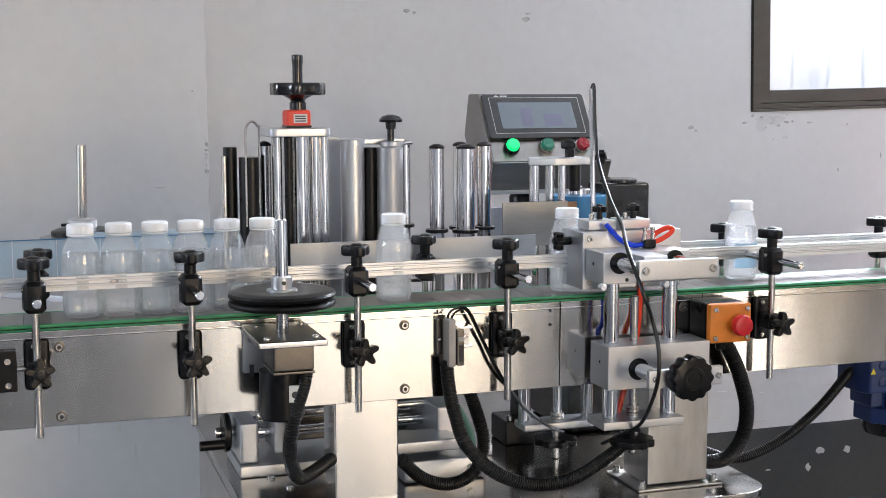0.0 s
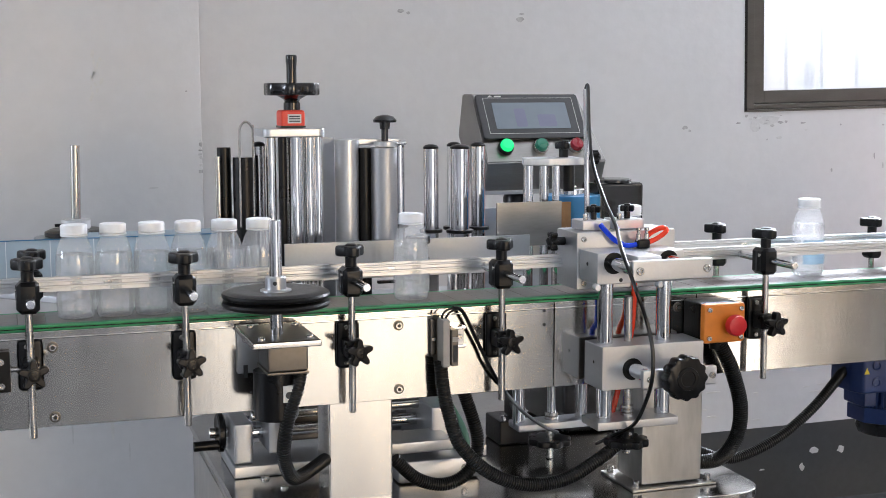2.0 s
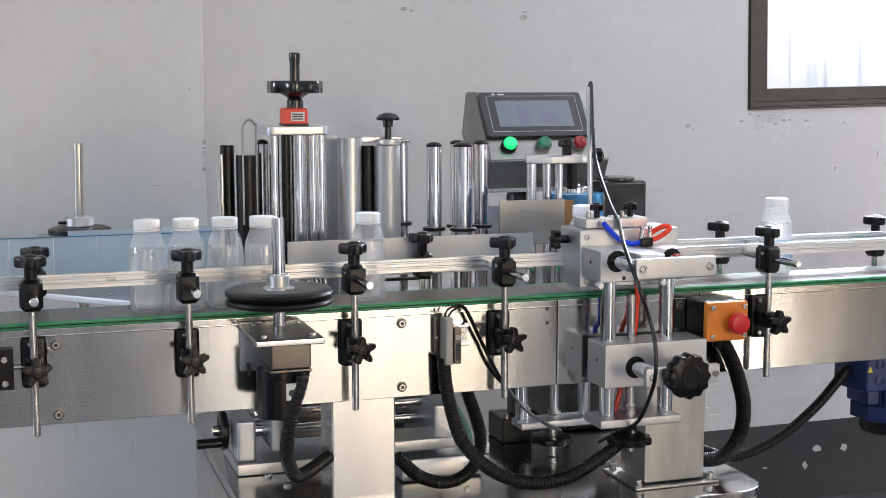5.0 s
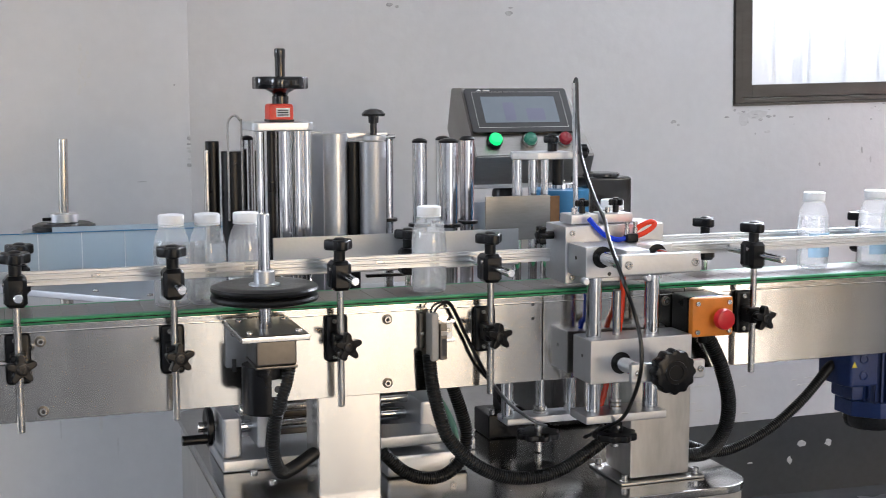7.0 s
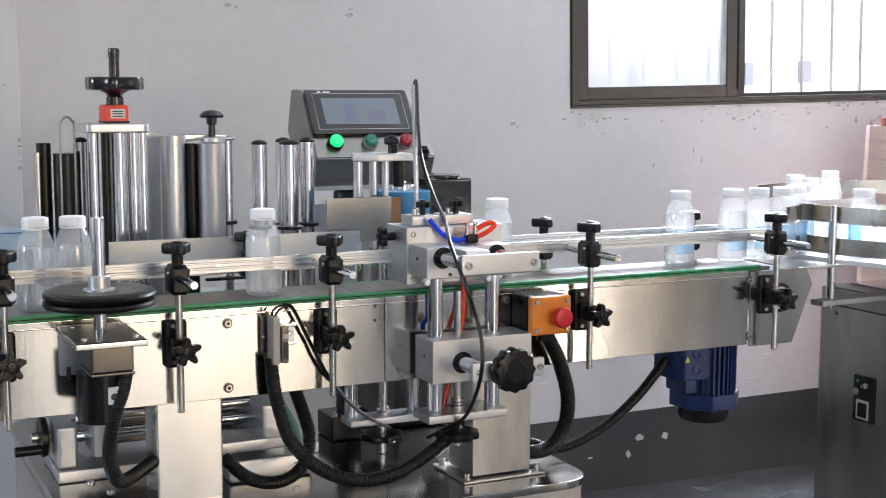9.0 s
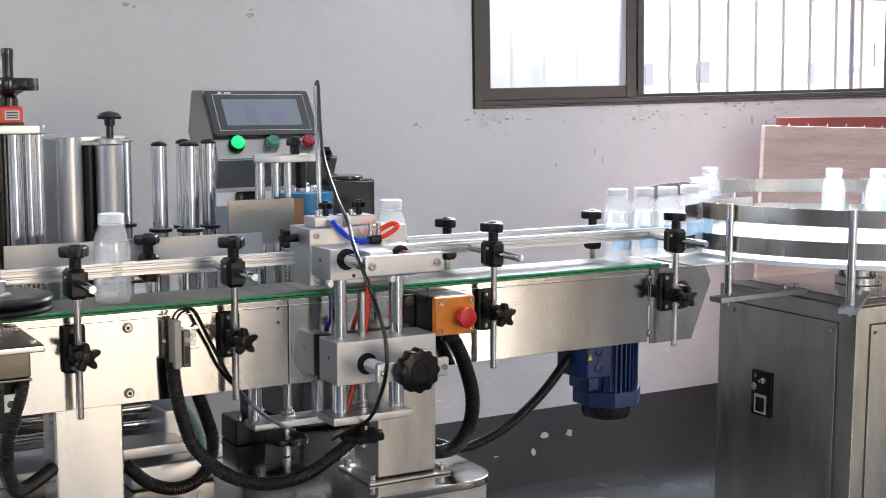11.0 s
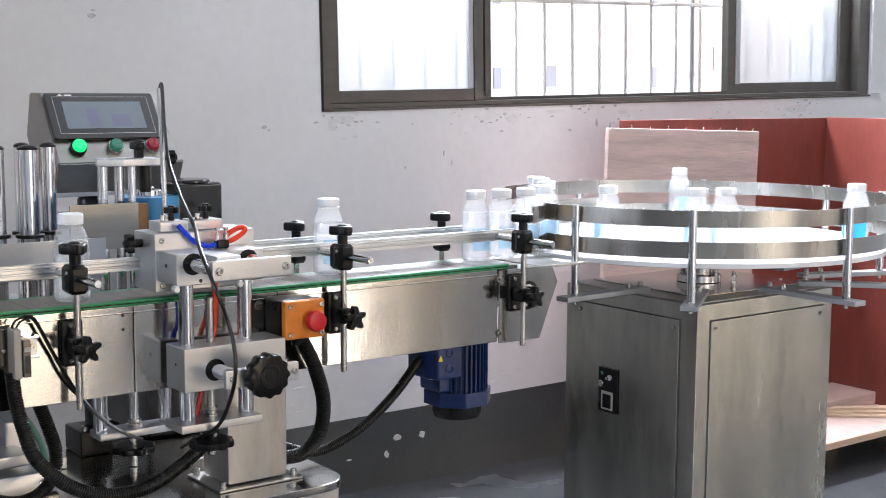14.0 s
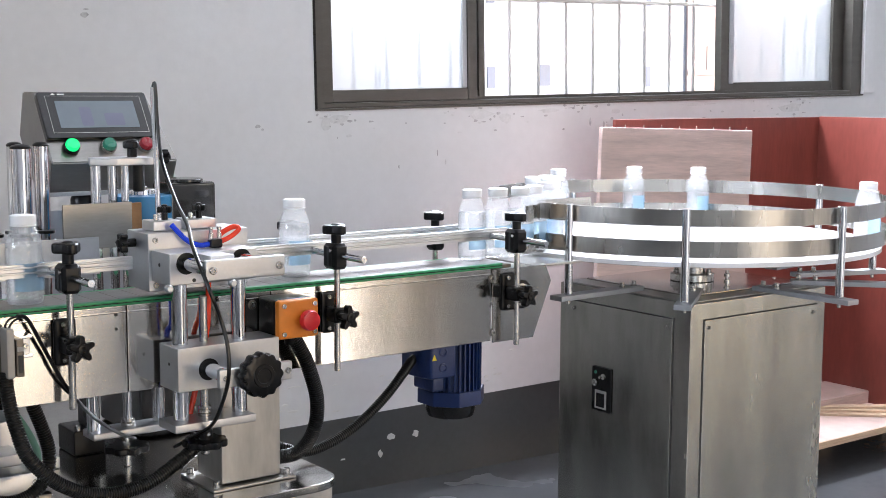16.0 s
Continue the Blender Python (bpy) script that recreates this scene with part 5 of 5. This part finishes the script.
def band(z0, z1, lead, r=0.437, a0=182, a1=488):
    """A bent steel strip round the disc, led straight on to the conveyor."""
    pts = [(CX + r * math.cos(radians(a)), CY + r * math.sin(radians(a))) for a in range(a0, a1 + 1, 4)]
    pts = lead + pts
    bm = bmesh.new()
    rows = []
    for i, (x, y) in enumerate(pts):
        d = Vector((pts[min(i + 1, len(pts) - 1)][0] - pts[max(i - 1, 0)][0], pts[min(i + 1, len(pts) - 1)][1] - pts[max(i - 1, 0)][1])).normalized()
        n = Vector((-d.y, d.x)) * 0.001
        rows.append([bm.verts.new((x + s * n.x, y + s * n.y, z)) for s, z in ((-1, z0), (1, z0), (1, z1), (-1, z1))])
    for p, q in zip(rows, rows[1:]):
        for i in range(4):
            bm.faces.new((p[i], p[(i + 1) % 4], q[(i + 1) % 4], q[i]))
    bm.faces.new(rows[0][::-1])
    bm.faces.new(rows[-1])
    bmesh.ops.recalc_face_normals(bm, faces=bm.faces)
    return bm


part("railing_band", band(0.966, 0.998, [(1.668, 1.953), (1.705, 1.966), (1.730, 1.984)]), BAND, tt)
lowb = part("railing_band", band(0.906, 0.938, [(1.662, 1.953), (1.700, 1.966), (1.728, 1.984)]), BAND, tt)
for x, y in ((1.672, 1.9545), (1.687, 1.9595), (1.702, 1.966)):
    part("hole", lathe([(0.003, 0), (0.003, 0.0008)], 10, frame_at((x, y - 0.001, 0.916), (0.3, -1, 0))), INK, lowb)
part("outer_guide", box(1.78, 1.93, 2.048, 2.051, 0.966, 0.998), STEEL, tt, smooth=False)
part("transfer_plate", box(1.652, 1.80, 1.905, 2.07, 0.884, 0.8885, 0.001), STEEL_D, tt)
part("transfer_bracket", box(1.64, 1.79, 2.0545, 2.058, 0.905, 0.945, 0.001), STEEL_D, tt)

# --------------------------------------------------------------- plywood crate
cr = thing("plywood_crate", "large open crate of red film plywood", "crate")
part("back_board", box(2.95, 3.99, 3.02, 3.035, 0.12, 1.132, 0.002), PLY_RED, cr)
part("side_board", box(3.975, 3.99, 2.2, 3.02, 0.12, 1.134, 0.002), PLY_RED, cr)
part("floor_board", box(3.20, 4.25, 2.53, 3.04, 0.098, 0.120, 0.002), PLY, cr)
part("board_edge", box(3.20, 4.25, 2.524, 2.530, 0.098, 0.1195), PLY_E, cr, smooth=False)
for x in (3.3, 3.7, 4.1):
    part("skid", box(x, x + 0.1, 2.78, 3.0, 0.001, 0.098, 0.003), PLY_E, cr)
lp = thing("plywood_sheet", "pale plywood sheet with nails along its edges", "plywood", m=pose(2.922, 2.72, 1.111, 0, 1.65, 0) @ pose(-2.922, -2.72, -1.108))
part("board", box(2.600, 3.245, 2.715, 2.730, 0.121, 1.108, 0.002), PLY, lp)
for i in range(9):
    part("nail", rod((2.62 + i * 0.075, 2.722, 1.107), (2.62 + i * 0.075 + 0.002, 2.722, 1.116), 0.0015, 6), SATIN, lp)
for i in range(6):
    part("nail", rod((3.244, 2.722, 1.06 - i * 0.07), (3.256, 2.722, 1.063 - i * 0.07), 0.0015, 6), SATIN, lp)
for i, (u, turn, z) in enumerate(((0.045, -40, 0.121), (0.005, -37, 0.121), (-0.035, -41, 0.121), (0.020, -35, 0.1292), (-0.010, -39, 0.1292), (0.008, -33, 0.1374))):
    bm = box(-0.55, 0.45, u - 0.017, u + 0.017, 0, 0.008, 0.001)
    bm.transform(pose(3.80, 2.70, z, 0, 0, turn))
    tagged(part("timber_strip", bm, PLY_E, None), "thin pale sawn timber strip lying in the crate", "timber", "timber strips")
tagged(part("plywood_offcut", box(3.55, 3.98, 2.76, 2.95, 0.121, 0.165, 0.004), PLY, None), "pinkish plywood offcut lying in the crate", "plywood")


# -------------------------------------------------------------------- bottles
def bottle_meshes():
    body = lathe([(0.0005, 0.003), (0.015, 0.004), (0.022, 0.0), (0.0252, 0.002), (0.0267, 0.007), (0.0272, 0.016), (0.0273, 0.070), (0.0271, 0.080), (0.0263, 0.089), (0.0246, 0.098), (0.0219, 0.1065), (0.0189, 0.1130), (0.0170, 0.1165), (0.0168, 0.1180), (0.0168, 0.1255)], 40, None, None, True)
    cap = lathe([(0.0180, 0.1206), (0.0188, 0.1211), (0.0189, 0.1318), (0.0182, 0.1338), (0.0168, 0.1345), (0.002, 0.1345)], 36, None, None, True)
    # the sealing ring left on the neck
    lathe([(0.0172, 0.1178), (0.0190, 0.1181), (0.0192, 0.1192), (0.0186, 0.1202), (0.0172, 0.1204)], 36, None, cap, True)
    return body, cap


b_bm, c_bm = bottle_meshes()
proto = thing("bottle", "clear plastic bottle with a white screw cap", "bottle", "bottles on the line")
p_body = part("bottle_body", b_bm, PET, proto)
p_water = part("water", lathe([(0.0005, 0.0042), (0.015, 0.0052), (0.0215, 0.0020), (0.0244, 0.0035), (0.0259, 0.008), (0.0264, 0.017), (0.0265, 0.068), (0.0263, 0.079), (0.0254, 0.088), (0.0248, 0.0915), (0.002, 0.0918)], 32, None, None, False), WATER, proto, "clear water")
p_cap = part("cap", c_bm, CAPW, proto, "white screw cap")


def label_patch(r, half, z0, z1, n=14):
    bm = bmesh.new()
    rows = []
    for i in range(n + 1):
        a = radians(-90 - half + 2 * half * i / n)
        rows.append([bm.verts.new((rr * math.cos(a), rr * math.sin(a), z)) for rr, z in ((r, z0), (r, z1), (r + 0.0003, z1), (r + 0.0003, z0))])
    for p, q in zip(rows, rows[1:]):
        for i in range(4):
            bm.faces.new((p[i], q[i], q[(i + 1) % 4], p[(i + 1) % 4]))
    bm.faces.new(rows[0])
    bm.faces.new(rows[-1][::-1])
    bmesh.ops.recalc_face_normals(bm, faces=bm.faces)
    return bm

label_proto = part("bottle_label", label_patch(0.0276, 75, 0.022, 0.064), LABEL)
tagged(label_proto, "pale blue clear film label", "label", "bottle labels")
LY = 1.976
Z_BELT, Z_DISC = 0.8992, 0.8975
PATHS = {
    "a": [(0, 1.186), (0.4, 1.286), (0.8, 1.385), (1.2, 1.487), (1.35, 1.513), (2.9, 1.545), (4.4, 1.60), (6.1, 1.61), (7.6, 1.64), (8.4, 1.725), (9.4, 1.83), (10.9, 1.90), (11.8, 1.915), (12.2, 1.94), (12.5, 1.985), (13.0, 2.188), (13.5, 2.411), (14.0, 2.594), (14.5, 2.78), (15.0, 2.974), (15.5, 3.111), (16, 3.262)],
    "b": [(0, 0.86), (0.2, 0.89), (0.8, 1.032), (1.2, 1.133), (1.6, 1.229), (2, 1.333), (2.4, 1.432), (2.75, 1.513), (4.3, 1.553), (6.1, 1.575), (7.2, 1.60), (7.6, 1.632), (8.0, 1.67), (8.5, 1.72), (9, 1.745), (9.5, 1.775), (10.9, 1.86), (13, 1.93), (14, 1.985), (14.3, 2.005), (14.6, 2.136), (14.9, 2.254), (15.2, 2.378), (15.5, 2.489), (15.8, 2.594), (16, 2.653)],
    "c": [(0, 0.566), (0.4, 0.662), (0.8, 0.758), (1.2, 0.860), (1.5, 0.915), (2.0, 0.985), (2.4, 1.072), (2.8, 1.17), (3.2, 1.272), (3.6, 1.374), (4, 1.473), (4.2, 1.513), (6, 1.535), (7.2, 1.548), (7.6, 1.58), (8, 1.616), (8.5, 1.663), (9, 1.681), (9.5, 1.705), (11, 1.81), (13, 1.87), (14, 1.925), (14.6, 1.98), (14.9, 2.084), (15.2, 2.20), (15.5, 2.325), (15.8, 2.43), (16, 2.50)],
    "d": [(0, 0.360), (0.8, 0.374), (1.05, 0.385), (1.2, 0.414), (1.6, 0.507), (2, 0.604), (2.4, 0.70), (2.8, 0.798), (3.2, 0.897), (3.6, 0.955), (4.0, 1.021), (4.4, 1.10), (6.0, 1.470), (7.2, 1.499), (7.6, 1.518), (8, 1.552), (8.5, 1.603), (9, 1.62), (9.5, 1.64), (11.5, 1.745), (13, 1.81), (14, 1.865), (15, 1.95), (15.2, 1.99), (15.5, 2.11), (15.8, 2.208), (16, 2.273)],
    "e": [(0, 0.307), (0.8, 0.321), (1.2, 0.350), (2.0, 0.364), (2.8, 0.381), (3.0, 0.42), (3.2, 0.470), (3.6, 0.568), (4, 0.667), (4.8, 0.86), (5.2, 0.93), (5.6, 1.01), (6.4, 1.207), (6.8, 1.325), (7.2, 1.401), (7.6, 1.456), (8, 1.494), (8.5, 1.543), (9, 1.559), (9.5, 1.575), (11.5, 1.657), (12.5, 1.672), (13, 1.69), (14, 1.765), (15, 1.85), (16, 1.94)],
    "f": [(0, 0.253), (0.8, 0.267), (1.2, 0.297), (2.8, 0.327), (3.0, 0.349), (3.2, 0.353), (4, 0.371), (4.5, 0.395), (4.8, 0.47), (6.4, 0.873), (6.8, 0.945), (7.2, 1.005), (7.6, 1.092), (8, 1.185), (8.5, 1.306), (9, 1.439), (9.35, 1.513), (9.8, 1.53), (11, 1.585), (11.5, 1.597), (12.5, 1.613), (13, 1.63), (13.5, 1.658), (14, 1.672), (15, 1.70), (16, 1.74)],
    "g": [(0, 0.201), (0.8, 0.214), (1.2, 0.243), (2.8, 0.273), (3.0, 0.296), (3.2, 0.300), (4, 0.316), (4.8, 0.36), (5.7, 0.38), (6.0, 0.41), (6.4, 0.501), (6.8, 0.614), (7.2, 0.69), (7.6, 0.797), (8, 0.89), (8.5, 0.965), (9, 1.059), (9.4, 1.15), (10.85, 1.51), (11.5, 1.537), (12.5, 1.551), (13, 1.573), (13.5, 1.598), (14.3, 1.612), (14.9, 1.618), (15.2, 1.631), (15.5, 1.661), (16, 1.676)],
    "h": [(0, 0.149), (0.8, 0.159), (1.2, 0.190), (2.8, 0.220), (3.0, 0.243), (3.2, 0.247), (4, 0.261), (4.8, 0.30), (5.9, 0.335), (6.4, 0.351), (7.2, 0.363), (8, 0.391), (8.3, 0.45), (8.5, 0.512), (9, 0.642), (9.9, 0.87), (10.3, 0.93), (10.9, 1.02), (11.5, 1.165), (12, 1.293), (12.5, 1.42), (12.8, 1.485), (13, 1.509), (13.5, 1.535), (14.3, 1.551), (14.9, 1.558), (15.2, 1.572), (15.5, 1.604), (16, 1.616)],
    "i": [(0, 0.095), (0.8, 0.102), (1.2, 0.135), (2.8, 0.165), (3.0, 0.189), (3.2, 0.192), (4, 0.209), (6.4, 0.297), (7.2, 0.308), (8, 0.338), (9, 0.352), (9.9, 0.38), (10.2, 0.41), (11.5, 0.686), (12, 0.809), (12.3, 0.87), (12.8, 0.95), (13.5, 1.093), (14, 1.218), (14.3, 1.285), (14.5, 1.337), (14.75, 1.41), (15, 1.475), (15.2, 1.505), (15.5, 1.54), (16, 1.553)],
    "j": [(0, -0.305), (1.0, -0.062), (1.2, -0.012), (1.4, 0.044), (1.6, 0.088), (1.8, 0.095), (2.8, 0.112), (3.0, 0.135), (3.2, 0.138), (4, 0.153), (6.4, 0.243), (7.2, 0.255), (8, 0.283), (9, 0.299), (10.4, 0.355), (12.2, 0.385), (12.6, 0.42), (13, 0.522), (13.5, 0.623), (14, 0.75), (14.3, 0.812), (14.6, 0.894), (15.0, 0.955), (15.5, 1.039), (15.8, 1.113), (16, 1.162)],
    "k": [(0, -0.62), (8, -0.6), (10.0, -0.40), (12.0, 0.09), (13.0, 0.30), (14.6, 0.36), (15.0, 0.44), (15.5, 0.565), (16, 0.687)],
}
# (time, angle) of the bottles that ride on the disc, and their radius; the disc turns clockwise
SPIN = -52.0
RIDERS = [
    [(12.0, 43, 0.405), (12.5, 15, 0.405), (13.0, -14, 0.40), (13.5, -40, 0.385), (14.0, -62, 0.36), (14.5, -100, 0.342), (15.0, -135, 0.334), (15.5, -160, 0.35), (16.0, -188, 0.36)],
    [(13.5, 279, 0.308), (14.0, 237, 0.297), (14.5, 205, 0.311), (15.0, 180, 0.32), (15.3, 170, 0.315), (16.0, 160, 0.31)],
    [(13.5, 261, 0.33), (14.0, 226, 0.314), (14.5, 193, 0.344), (15.0, 168, 0.33), (15.3, 158, 0.31), (16.0, 148, 0.30)],
    [(13.0, 255, 0.312), (13.5, 221, 0.311), (14.0, 193, 0.324), (14.5, 165, 0.32), (15.0, 148, 0.30), (16.0, 136, 0.30)],
]


def lane(s):
    """The way of a queued bottle: along the belt, then bent on to the disc."""
    if s < 1.66:
        # at the infeed the bottles lean on the front rail
        w = min(1.0, max(0.0, (s - 0.85) / 0.3))
        y = LY - 0.025 * (1 - w)
        return s * y / LY + 0.003 * (1 - w), y, Z_BELT
    if s > 1.92:
        a = radians(149) - (s - 1.92) / 0.375
        w = min(1.0, (s - 1.92) / 0.5)
        r = 0.330 + 0.065 * w
        return CX + r * math.cos(a), CY + r * math.sin(a), Z_DISC
    k = min(1.0, (s - 1.66) / 0.26)
    return s - 0.03 * k * k, LY + 0.20 * k ** 1.5, Z_BELT + (Z_DISC - Z_BELT) * min(1, k * 3)


def place(s, turn=0.0):
    x, y, z = lane(s)
    return pose(x, y, z, 0, 0, turn)


def bottle_rows(rows):
    return [(t, place(s)) for t, s in rows]


HEAD = (0.9645, 2.165)          # labels wait wound on the reel
line_bottles, line_labels, disc_bottles = [], [], []
for i, key in enumerate("abcdefghijk"):
    b = proto if i == 0 else copy_thing(proto, Matrix.Identity(4))
    line_bottles.append((b, PATHS[key]))
    lb = label_proto if i == 0 else copy_thing(label_proto, Matrix.Identity(4))
    line_labels.append((lb, PATHS[key]))
for n, turns in enumerate(RIDERS):
    b = copy_thing(proto, Matrix.Identity(4))
    tagged(b, "clear plastic bottle with a white cap and a blue label", group="bottles on the turntable")
    part("label", label_patch(0.0276, 42 if n % 2 else 60, 0.022, 0.064), LABEL_B if n in (0, 3) else LABEL, b, "blue film label")
    disc_bottles.append((b, turns))

# chain plates of the belt
plate_me = part("chain_plate", box(-0.0189, 0.0189, 1.888, 2.011, 0.8918, 0.8988, 0.0005, None, 1), BELT, conv)
plate_me.location = (-0.88, 0, 0)
for i in range(1, 65):
    ob = new("chain_plate", plate_me.data)
    ob.parent = conv
    ob.location = (-0.88 + 0.0381 * i, 0, 0)


def motions():
    for b, rows in line_bottles:
        walk(b, bottle_rows(rows))
    for n, (lb, rows) in enumerate(line_labels):
        # the label leaves the peel edge with the bottle that passes it
        hit_t = None
        for (t0, s0), (t1, s1) in zip(rows, rows[1:]):
            if s0 <= 0.93 <= s1:
                hit_t = t0 + (0.93 - s0) / (s1 - s0) * (t1 - t0)
        out = []
        if hit_t is None:
            out = [(t, place(s, 25)) for t, s in rows]
        else:
            wait = pose(HEAD[0], HEAD[1], 0.944 + 0.0002 * n, 0, 0, 70)
            out = [(0, wait), (max(0.05, hit_t - 0.15), wait)]
            sx = 0.93
            out.append((hit_t + 0.02, place(sx, 25)))
            out += [(t, place(s, 25)) for t, s in rows if t > hit_t + 0.06]
        walk(lb, out)
    for b, turns in disc_bottles:
        t0, a0, r0 = turns[0]
        early = [(float(k), a0 + SPIN * (k - t0), r0) for k in range(int(t0))]
        walk(b, [(t, pose(CX + r * math.cos(radians(a)), CY + r * math.sin(radians(a)), Z_DISC, 0, 0, a)) for t, a, r in early + turns])
    walk(wheel, [(k * 0.4, pose(0.355, 1.790, 0, 0, 0, -75 * k)) for k in range(41)])


motions()
